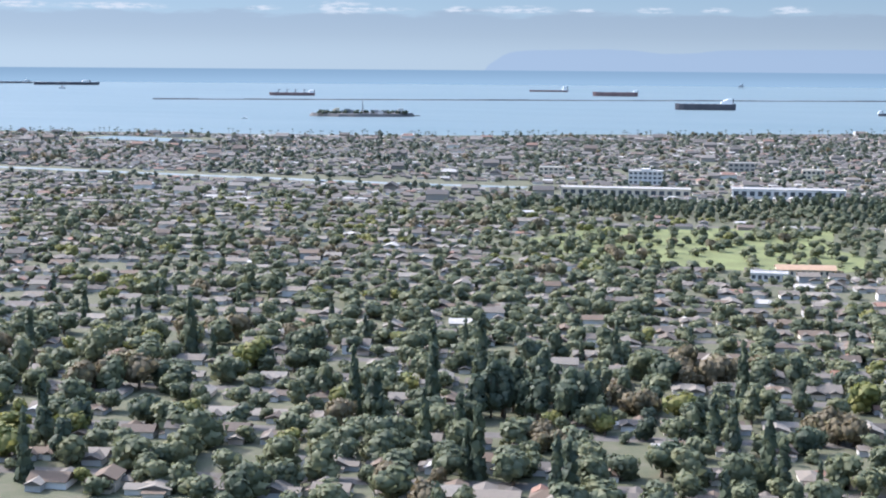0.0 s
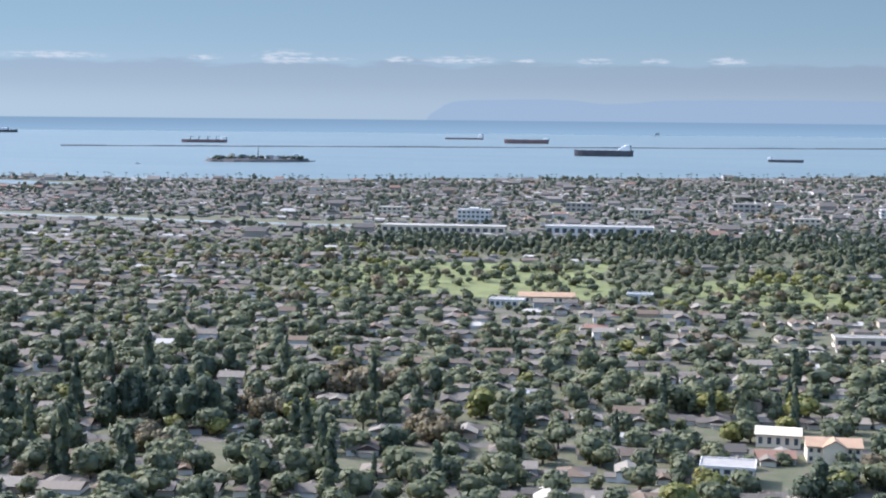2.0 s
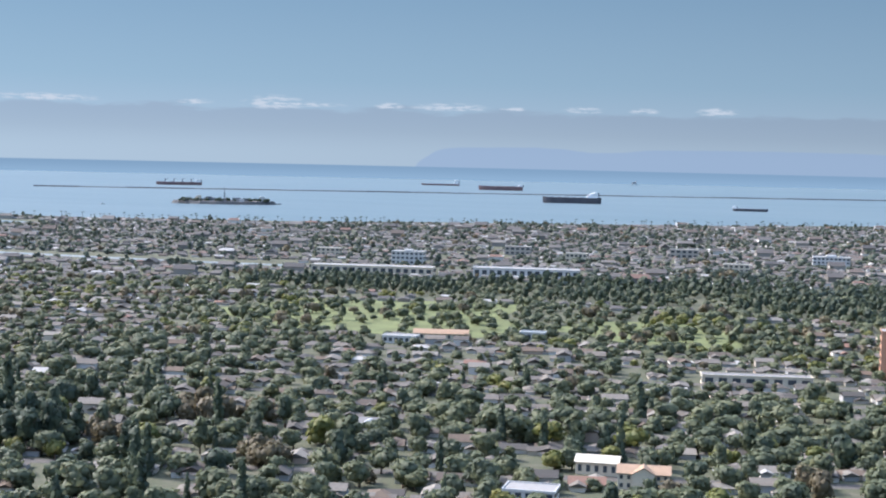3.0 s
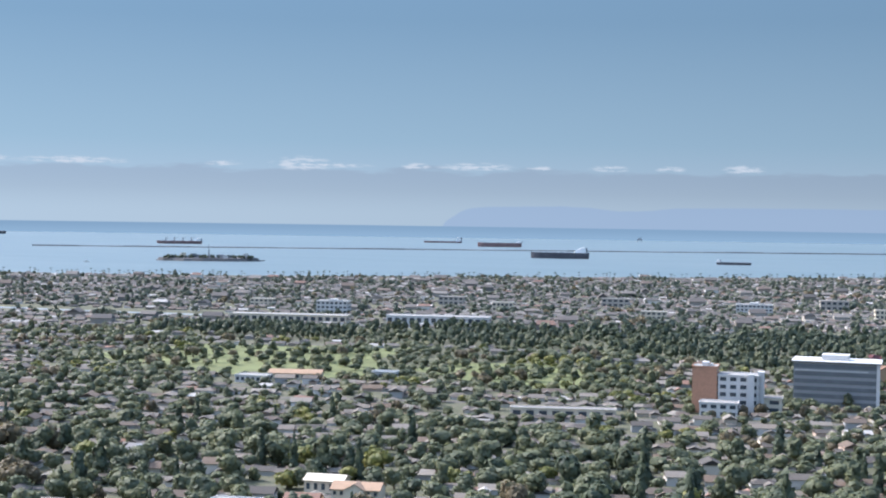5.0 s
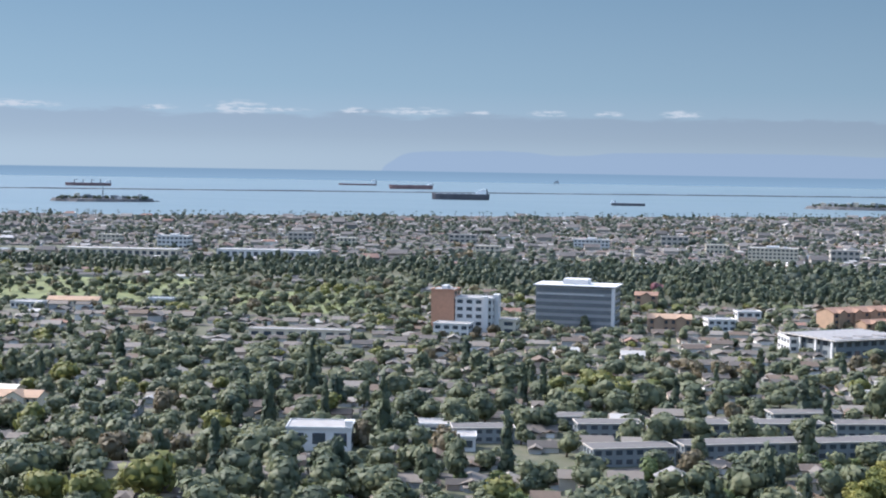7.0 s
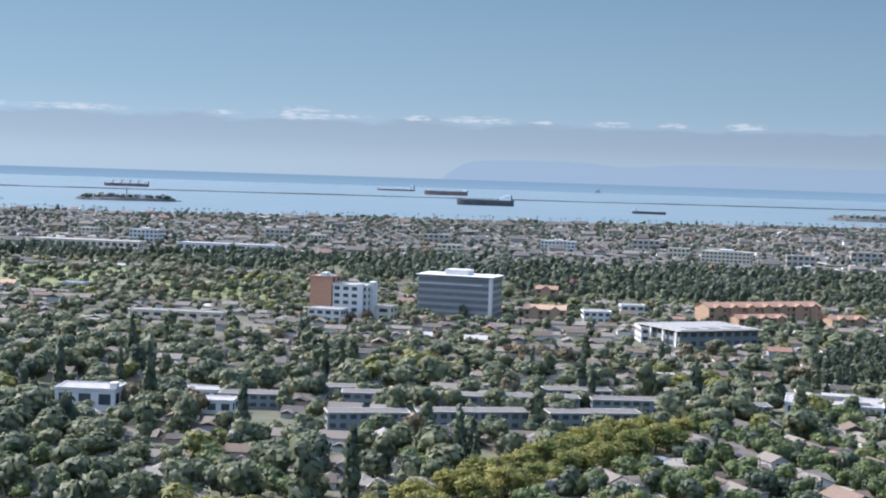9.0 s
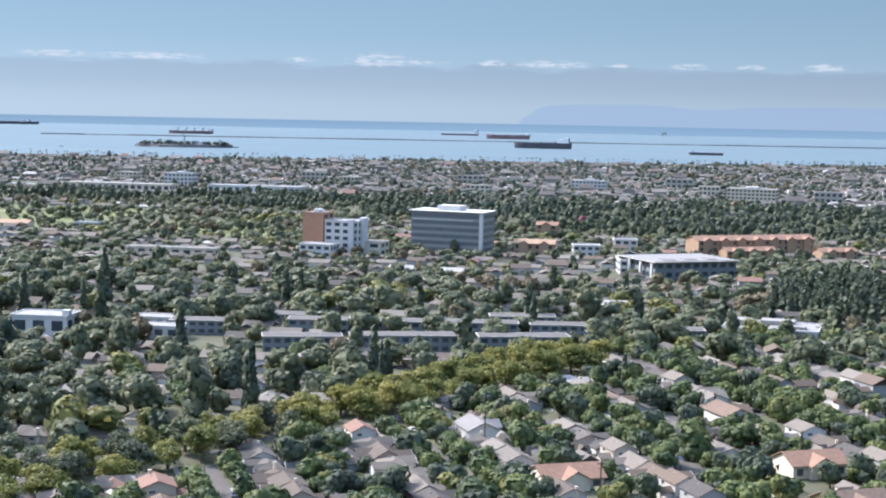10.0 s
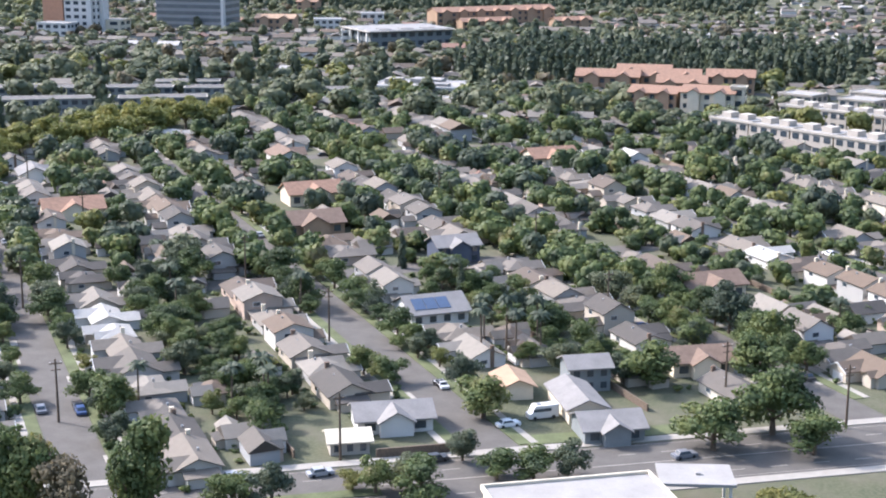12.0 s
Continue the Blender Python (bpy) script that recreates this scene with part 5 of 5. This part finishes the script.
form_of = {"broad": "broad", "green": "broad", "deep": "broad", "tall": "tall", "column": "column", "dark": "tall", "pine": "column", "palm": "broad", "tan": "broad", "yellow": "broad", "pink": "broad"}
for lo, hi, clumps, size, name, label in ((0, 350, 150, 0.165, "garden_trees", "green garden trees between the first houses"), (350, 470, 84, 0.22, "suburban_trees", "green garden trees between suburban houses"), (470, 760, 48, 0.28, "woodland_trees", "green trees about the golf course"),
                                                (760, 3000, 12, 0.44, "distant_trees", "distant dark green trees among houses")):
    # plain-kind crowns take the hazed leaf colours, greyest in the farthest band
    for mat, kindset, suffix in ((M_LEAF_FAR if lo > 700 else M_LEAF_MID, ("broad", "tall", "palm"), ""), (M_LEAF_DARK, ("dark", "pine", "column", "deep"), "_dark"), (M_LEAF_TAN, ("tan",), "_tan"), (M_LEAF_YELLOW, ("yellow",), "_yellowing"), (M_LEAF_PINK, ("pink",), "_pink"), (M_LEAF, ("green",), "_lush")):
        packs = []
        for form in ("broad", "tall", "column"):
            temps = [tree_template(200 + k, form, *((180, 0.15) if suffix == "_lush" and hi < 480 else (clumps, size)), trunk=hi < 800) for k in range(4)]
            sets = [[] for _ in temps]
            for x, y, f, k in far_trees:
                if lo <= y < hi and f in kindset and form_of[f] == form:
                    w, h = tree_scale("broad" if f == "palm" else f, k)
                    sets[rng.randrange(4)].append((x, y, 0, rng.uniform(0, 6.28), w, h * (rng.uniform(1.05, 1.4) if hi == 350 else 1.0)))
            packs += [scatter(t, s) for t, s in zip(temps, sets) if s]
        if packs:
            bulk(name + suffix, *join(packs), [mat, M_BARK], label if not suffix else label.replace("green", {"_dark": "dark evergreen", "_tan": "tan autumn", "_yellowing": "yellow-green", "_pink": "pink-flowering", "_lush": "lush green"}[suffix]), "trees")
# palms along the shore
tr, fr = palm_parts(5, 7.0)
pv = np.array(tr.v + [tuple(p) for p in fr.v])
pt = [(f[0], f[i], f[i + 1]) for f in tr.f for i in range(1, len(f) - 1)] + [tuple(j + len(tr.v) for j in f) for f in fr.f]
ps = np.array([1] * sum(len(f) - 2 for f in tr.f) + [0] * len(fr.f))
spots = []
for i in range(300):
    x = rng.uniform(-1000, 420)
    k = rng.uniform(0.55, 0.95)
    spots.append((x, shore_y(x) - rng.uniform(24, 70), 0, rng.uniform(0, 6.28), 1.3, k))
bulk("shore_palms", *scatter((pv, np.array(pt), ps), spots), [M_LEAF_DARK, M_BARK], "slender palms along the shore road", "palm trees")


# shrubs round the houses
shrub_sets = [[] for _ in range(4)]
for x, y, a in near_lots:
    for k in range(9):
        t = rng.uniform(0, 6.28)
        d = rng.uniform(3.4, 6.4)
        q = rng.uniform(0.28, 0.75)
        shrub_sets[rng.randrange(4)].append((x + d * math.cos(t), y + d * math.sin(t), -0.1, rng.uniform(0, 6.28), q, q * rng.uniform(0.55, 0.9)))
bulk("garden_shrubs", *join([scatter(tree_template(300 + k, "broad", 30, 0.30, False), s) for k, s in enumerate(shrub_sets)]), [M_LEAF, M_BARK], "green shrubs and hedges round suburban houses", "shrubs")
sheds = []
for s in NEAR_STREETS:
    for side in (-1, 1):
        for k in range(26):
            x, y = near_xy(s + side * rng.uniform(13.4, 15.2), rng.uniform(-132, 92))
            if in_view(x, y) and clear_of(x, y, 3) and x > row_x(y) + 4:
                q = rng.uniform(0.38, 0.6)
                sheds.append((x, y, 0, math.atan2(E2.y, E2.x) + rng.choice((0, math.pi / 2, math.pi)), q, rng.uniform(0.75, 0.95)))
bulk("garden_sheds", *join([scatter(temps_near[k], sheds[k::3]) for k in range(3)]), [M_ROOF_FAR, M_WALL_ISLAND], "small garages, sheds and covered patios in back gardens", "sheds", True)

# block walls along the backs of the gardens
for s in NEAR_STREETS[:-1]:
    back = Shape()
    for r in range(-132, 92, 8):
        a, b = near_xy(s + 17.6, r), near_xy(s + 17.6, r + 8)
        strip([a, b], 0.15, -0.1, 0.75, back)
    single("wall_garden", back, M_BARK, "brown block walls between back gardens", "garden wall", kind="structure")

# ---------------------------------------------------------------- cars, poles
def make_car(label):
    c = thing("car", label, "car", "parked cars")
    L, W = 2.25, 0.92
    body = Shape().prism([(-L / 2, 0.12), (L / 2, 0.12), (L / 2, 0.38), (L * 0.30, 0.44), (-L * 0.40, 0.46), (-L / 2, 0.40)], -W / 2, W / 2, "y")
    body.add(*taper_cabin(L, W))
    part("body", body, M_PAINT, c)
    glass = Shape()
    glass.add([(-L * 0.30, -W * 0.455, 0.47), (L * 0.20, -W * 0.455, 0.47), (L * 0.10, -W * 0.40, 0.67), (-L * 0.24, -W * 0.40, 0.67)], [(0, 1, 2, 3)])
    glass.add([(-L * 0.30, W * 0.455, 0.47), (L * 0.20, W * 0.455, 0.47), (L * 0.10, W * 0.40, 0.67), (-L * 0.24, W * 0.40, 0.67)], [(0, 1, 2, 3)])
    glass.add([(L * 0.255, -W * 0.38, 0.46), (L * 0.255, W * 0.38, 0.46), (L * 0.135, W * 0.34, 0.68), (L * 0.135, -W * 0.34, 0.68)], [(0, 1, 2, 3)])
    glass.add([(-L * 0.365, -W * 0.38, 0.47), (-L * 0.365, W * 0.38, 0.47), (-L * 0.275, W * 0.34, 0.68), (-L * 0.275, -W * 0.34, 0.68)], [(0, 1, 2, 3)])
    part("window", glass, M_GLASS, c)
    wheel = Shape().tube((0, -0.07, 0), (0, 0.07, 0), 0.16, 0.16, 12).mesh("wheel", M_RUBBER)
    for x in (-0.68, 0.70):
        for y in (-0.42, 0.42):
            part("wheel", wheel, M_RUBBER, c).location = (x, y, 0.16)
    return c


def taper_cabin(L, W):
    a, b, c, d = -L * 0.36, L * 0.25, -L * 0.26, L * 0.12
    v = [(a, -W * 0.45, 0.42), (b, -W * 0.45, 0.42), (b, W * 0.45, 0.42), (a, W * 0.45, 0.42), (c, -W * 0.38, 0.71), (d, -W * 0.38, 0.71), (d, W * 0.38, 0.71), (c, W * 0.38, 0.71)]
    return v, [(3, 2, 1, 0), (4, 5, 6, 7), (0, 1, 5, 4), (1, 2, 6, 5), (2, 3, 7, 6), (3, 0, 4, 7)]


car = make_car("saloon car parked beside a suburban kerb")
A1, A2 = math.atan2(E1.y, E1.x), math.atan2(E2.y, E2.x)
car.matrix_basis = pose(363.6, 110.7, 0.02, 0, 0, math.degrees(A1))
car_spots = [(392.6, 124.2, A1), (375.8, 127.3, A1), (336.5, 126.2, A2), (372, 116.8, A1), (357, 107.6, A1)]
for i in range(85):
    s = rng.choice(NEAR_STREETS[1:6])
    r, side = rng.uniform(-130, 40), rng.choice((-1, 1))
    q = rng.random()
    if q < 0.6:
        car_spots.append((*near_xy(s + side * 1.75, r), A2))
    else:
        car_spots.append((*near_xy(s + side * 5.2, r), A1))
for i in range(24):
    k = i % 12
    car_spots.append((371 + k * 2.6 + (3.5 if i > 11 else 0), 314.5 - k * 1.95 + (4 if i > 11 else 0), rad(55)))
for x, y, a in car_spots:
    copy_thing(car, pose(x, y, 0.02, 0, 0, math.degrees(a)))


def make_van():
    v = thing("camper_van", "white camper van parked beside a house", "van")
    part("body", Shape().prism([(-1.5, 0.16), (1.5, 0.16), (1.5, 0.6), (1.25, 0.72), (1.0, 1.25), (0.85, 1.38), (-1.5, 1.38)], -0.5, 0.5, "y"), M_WHITE, v)
    part("window", Shape().box(-1.1, -0.53, 0.8, 0.7, -0.49, 1.1).box(-1.1, 0.49, 0.8, 0.7, 0.53, 1.1), M_GLASS, v)
    part("roof_vent", Shape().box(-0.6, -0.2, 1.36, -0.2, 0.2, 1.48), M_STEEL, v)
    wheel = Shape().tube((0, -0.08, 0), (0, 0.08, 0), 0.19, 0.19, 12).mesh("wheel", M_RUBBER)
    for x in (-0.95, 0.95):
        for y in (-0.44, 0.44):
            part("wheel", wheel, M_RUBBER, v).location = (x, y, 0.19)
    return v


make_van().matrix_basis = pose(378.3, 130.6, 0.0, 0, 0, 36)


def make_pole(h=6.2):
    p = thing("utility_pole", "tall dark wooden utility pole with crossarm", "utility pole", "utility poles")
    part("pole", Shape().tube((0, 0, -0.2), (0, 0, h), 0.13, 0.085, 8), M_TRUNK, p)
    part("crossarm", Shape().box(-0.6, -0.05, h - 0.5, 0.6, 0.05, h - 0.4).box(-0.45, -0.05, h - 1.1, 0.45, 0.05, h - 1.02), M_TRUNK, p)
    for x in (-0.5, 0.0, 0.5):
        part("insulator", Shape().tube((x, 0, h - 0.4), (x, 0, h - 0.28), 0.04, 0.03, 6), M_WHITE, p)
    return p


pole = make_pole()
pole.matrix_basis = pose(364, 114.5, 0, 0, 0, math.degrees(A1))
for x, y in ((335.4, 115.8), (405.9, 136.3), (394.3, 140.4), (350, 148), (330, 170), (378, 165), (310, 150), (295, 190), (362, 196), (270, 215), (340, 222), (246, 236)):
    copy_thing(pole, pose(x, y, 0, 0, 0, math.degrees(A1)))


# ---------------------------------------------------------------- the sea's things
def make_ship(label, x, y, turn, L, beam, hull_h, hull, tower=0.85, tower_h=9.0, cranes=0, hatches=5, tw=1.0):
    s = thing("ship", label, "ship", "ships at anchor")
    s.matrix_basis = pose(x, y, SEA, 0, 0, turn)
    b = beam / 2
    st = [(-0.5, 0.05, 1.12), (-0.44, 0.62, 1.05), (-0.36, 1.0, 1.0), (0.42, 1.0, 1.0), (0.5, 0.72, 1.06)]
    v, f = [], []
    for fx, w, z in st:
        v += [(fx * L * 0.985, -b * w * 0.85, -1), (fx * L, -b * w, hull_h * z), (fx * L, b * w, hull_h * z), (fx * L * 0.985, b * w * 0.85, -1)]
    for i in range(len(st) - 1):
        o = i * 4
        f += [(o + k, o + (k + 1) % 4, o + 4 + (k + 1) % 4, o + 4 + k) for k in range(4)]
    f += [(0, 1, 2, 3), tuple(len(v) - 4 + k for k in (3, 2, 1, 0))]
    part("hull", Shape().add(v, f), hull, s)
    part("deck", Shape().box(-0.40 * L, -b * 0.9, hull_h, 0.44 * L, b * 0.9, hull_h + 0.25), M_STEEL, s)
    tx = (tower - 0.5) * L
    if tower_h:
        part("bridge", Shape().box(tx - L * 0.08 * tw, -b * 0.95, hull_h, tx + L * 0.05, b * 0.9, hull_h + tower_h * 0.4, taper=0.12).box(tx - L * 0.055 * tw, -b * 0.9, hull_h + tower_h * 0.4, tx + L * 0.045, b * 0.85, hull_h + tower_h * 0.75, taper=0.1).box(tx - L * 0.05, -b * 1.05, hull_h + tower_h * 0.75, tx + L * 0.02, b * 1.05, hull_h + tower_h * 0.95), M_SHIP_WHITE, s)
        part("funnel", Shape().box(tx + L * 0.04, -1.2, hull_h, tx + L * 0.065, 1.2, hull_h + tower_h * 0.95, taper=0.2), M_HULL, s)
        part("mast", Shape().tube((tx, 0, hull_h + tower_h * 0.9), (tx, 0, hull_h + tower_h * 1.25), 0.3, 0.12), M_WHITE, s)
    for i in range(hatches):
        hx = (-0.34 + 0.62 * i / max(hatches - 1, 1)) * L
        part("hatch", Shape().box(hx - L * 0.04, -b * 0.55, hull_h + 0.2, hx + L * 0.04, b * 0.55, hull_h + 1.2, taper=0.1), M_STEEL, s)
    for i in range(cranes):
        hx = (-0.30 + 0.56 * i / max(cranes - 1, 1)) * L
        part("crane", Shape().tube((hx, 0, hull_h), (hx, 0, hull_h + 7.5), 1.0, 0.7).tube((hx, 0, hull_h + 5.6), (hx + 7, 0, hull_h + 7.4), 0.5, 0.3), M_HULL, s)
    return s


make_ship("dark tanker at anchor with white bridge aft", -415, 2515, 13.6, 101, 16, 10.0, M_HULL, 0.90, 9.5, 0, 6, tw=1.9)
make_ship("haze-paled red bulk carrier with deck cranes", -1412, 3016, 27, 101, 15, 6.5, M_HULL_RED, 0.93, 6.0, 4, 4)
make_ship("haze-paled red bulk carrier riding empty", -772, 3409, 16, 105, 15, 9.5, M_HULL_RED, 0.95, 4.0, 0, 3)
make_ship("pale distant tanker with white bridge aft", -1040, 3805, 17, 102, 15, 4.2, M_HULL_RED, 0.93, 11.0, 0, 0)
make_ship("long low dark barge", -100, 2368, 7, 54, 10, 4.0, M_HULL, 0.06, 4.0, 0, 0)
make_ship("large grey container ship near the horizon", -2510, 3800, 32, 190, 22, 8.0, M_HULL, 0.8, 6.0, 0, 8)
make_ship("grey tanker near the horizon", -2790, 3930, 34, 120, 16, 5.0, M_HULL, 0.85, 6.0, 0, 4)
rig = thing("oil_platform", "far small steel oil platform on legs", "platform")
rig.matrix_basis = pose(-655, 4620, SEA, 0, 0, 10)
part("deck", Shape().box(-8, -6, 6, 8, 6, 9).box(-5, -4, 9, 3, 4, 12).box(4, -1, 9, 6, 1, 16), M_STEEL, rig)
for lx in (-6, 6):
    for ly in (-4, 4):
        part("leg", Shape().tube((lx, ly, -3), (lx * 0.9, ly * 0.9, 6), 0.8, 0.8), M_STEEL, rig)
boat = thing("motor_launch", "small white motor launch on the sea", "boat")
boat.matrix_basis = pose(-2200, 3310, SEA, 0, 0, 20)
part("hull", Shape().box(-9, -3, -0.5, 9, 3, 4, taper=-0.1), M_WHITE, boat)
part("cabin", Shape().box(-3, -2, 4, 4, 2, 9, taper=0.2), M_WHITE, boat)
launch = thing("motor_launch", "small white motor launch with a wake", "boat")
launch.matrix_basis = pose(-906, 1786, SEA, 0, 0, 20)
part("hull", Shape().box(-4, -1.2, -0.3, 4, 1.2, 1.0, taper=-0.1), M_WHITE, launch)
part("cabin", Shape().box(-1.5, -0.9, 1.0, 1.5, 0.9, 2.2, taper=0.2), M_WHITE, launch)


def make_isle(label, x, y, turn, L, W, seed, tower=True):
    """A rock-rimmed oil island with palms, sheds and screened derricks."""
    r = random.Random(seed)
    s = thing("oil_island", label, "island")
    s.matrix_basis = pose(x, y, SEA, 0, 0, turn)
    rim, k = Shape(), 40
    lo, hi = [], []
    for i in range(k):
        a = i * 2 * math.pi / k
        q = 1 + r.uniform(-0.05, 0.05)
        lo.append((L / 2 * math.cos(a) * q, W / 2 * math.sin(a) * q, -1))
        hi.append((L / 2 * 0.93 * math.cos(a) * q, W / 2 * 0.88 * math.sin(a) * q, 4.2 + r.uniform(-0.7, 1.0)))
    rim.add(lo + hi, [(i, (i + 1) % k, (i + 1) % k + k, i + k) for i in range(k)] + [tuple(range(k, 2 * k))])
    part("rock_rim", rim, M_ROCK, s)
    tv = tree_template(3, "broad", 60, 0.3)
    spots = [(r.uniform(-0.42, 0.42) * L, r.uniform(-0.3, 0.3) * W, 3.6, r.uniform(0, 6), r.uniform(1.8, 3.4), r.uniform(2.0, 3.6)) for _ in range(90)]
    g = bulk("greenery", *scatter(tv, spots), [M_LEAF_DARK, M_BARK], "low trees and palms", "")
    g.parent = s
    for i in range(16):
        bx, by = r.uniform(-0.36, 0.36) * L, r.uniform(-0.25, 0.25) * W
        part("shed", Shape().box(bx - r.uniform(1.5, 4.5), by - 2, 3.5, bx + r.uniform(1.5, 4.5), by + 2, r.uniform(7.0, 12.0)), r.choice((M_WHITE, M_STEEL, M_CREAM, M_PALEBLUE)), s)
    if tower:
        d = Shape().tube((0, 0, 2), (0, 0, 24), 0.9, 0.4)
        for z in (6, 10, 14):
            d.box(-1.4, -1.4, z, 1.4, 1.4, z + 1.6)
        part("derrick", d, M_STEEL, s)
    part("jetty", Shape().box(L * 0.40, -1, 0.4, L * 0.54, 1, 1.6), M_ROCK, s)
    return s


make_isle("rock-rimmed oil island with derrick and palms", -806, 1955, 24, 150, 64, 4)
make_isle("rock-rimmed oil island with sheds and palms", 245, 2440, 0, 146, 64, 8, False)
bw = Shape()
pts = [Vector((-1494, 2556)).lerp(Vector((820, 3823)), i / 60) for i in range(61)]
r = random.Random(2)
for a, b in zip(pts, pts[1:]):
    d = (b - a).normalized()
    n = Vector((-d.y, d.x)) * 5
    h = 1.9 + r.uniform(-0.4, 0.5)
    bw.add([(*(a - n), SEA - 1), (*(a + n), SEA - 1), (*(b + n), SEA - 1), (*(b - n), SEA - 1), (*(a - n * 0.35), SEA + h), (*(a + n * 0.35), SEA + h), (*(b + n * 0.35), SEA + h), (*(b - n * 0.35), SEA + h)],
           [(3, 2, 1, 0), (4, 5, 6, 7), (0, 1, 5, 4), (1, 2, 6, 5), (2, 3, 7, 6), (3, 0, 4, 7)])
single("breakwater", bw, M_ROCK, "long low dark rock breakwater across the bay", "breakwater", kind="structure")
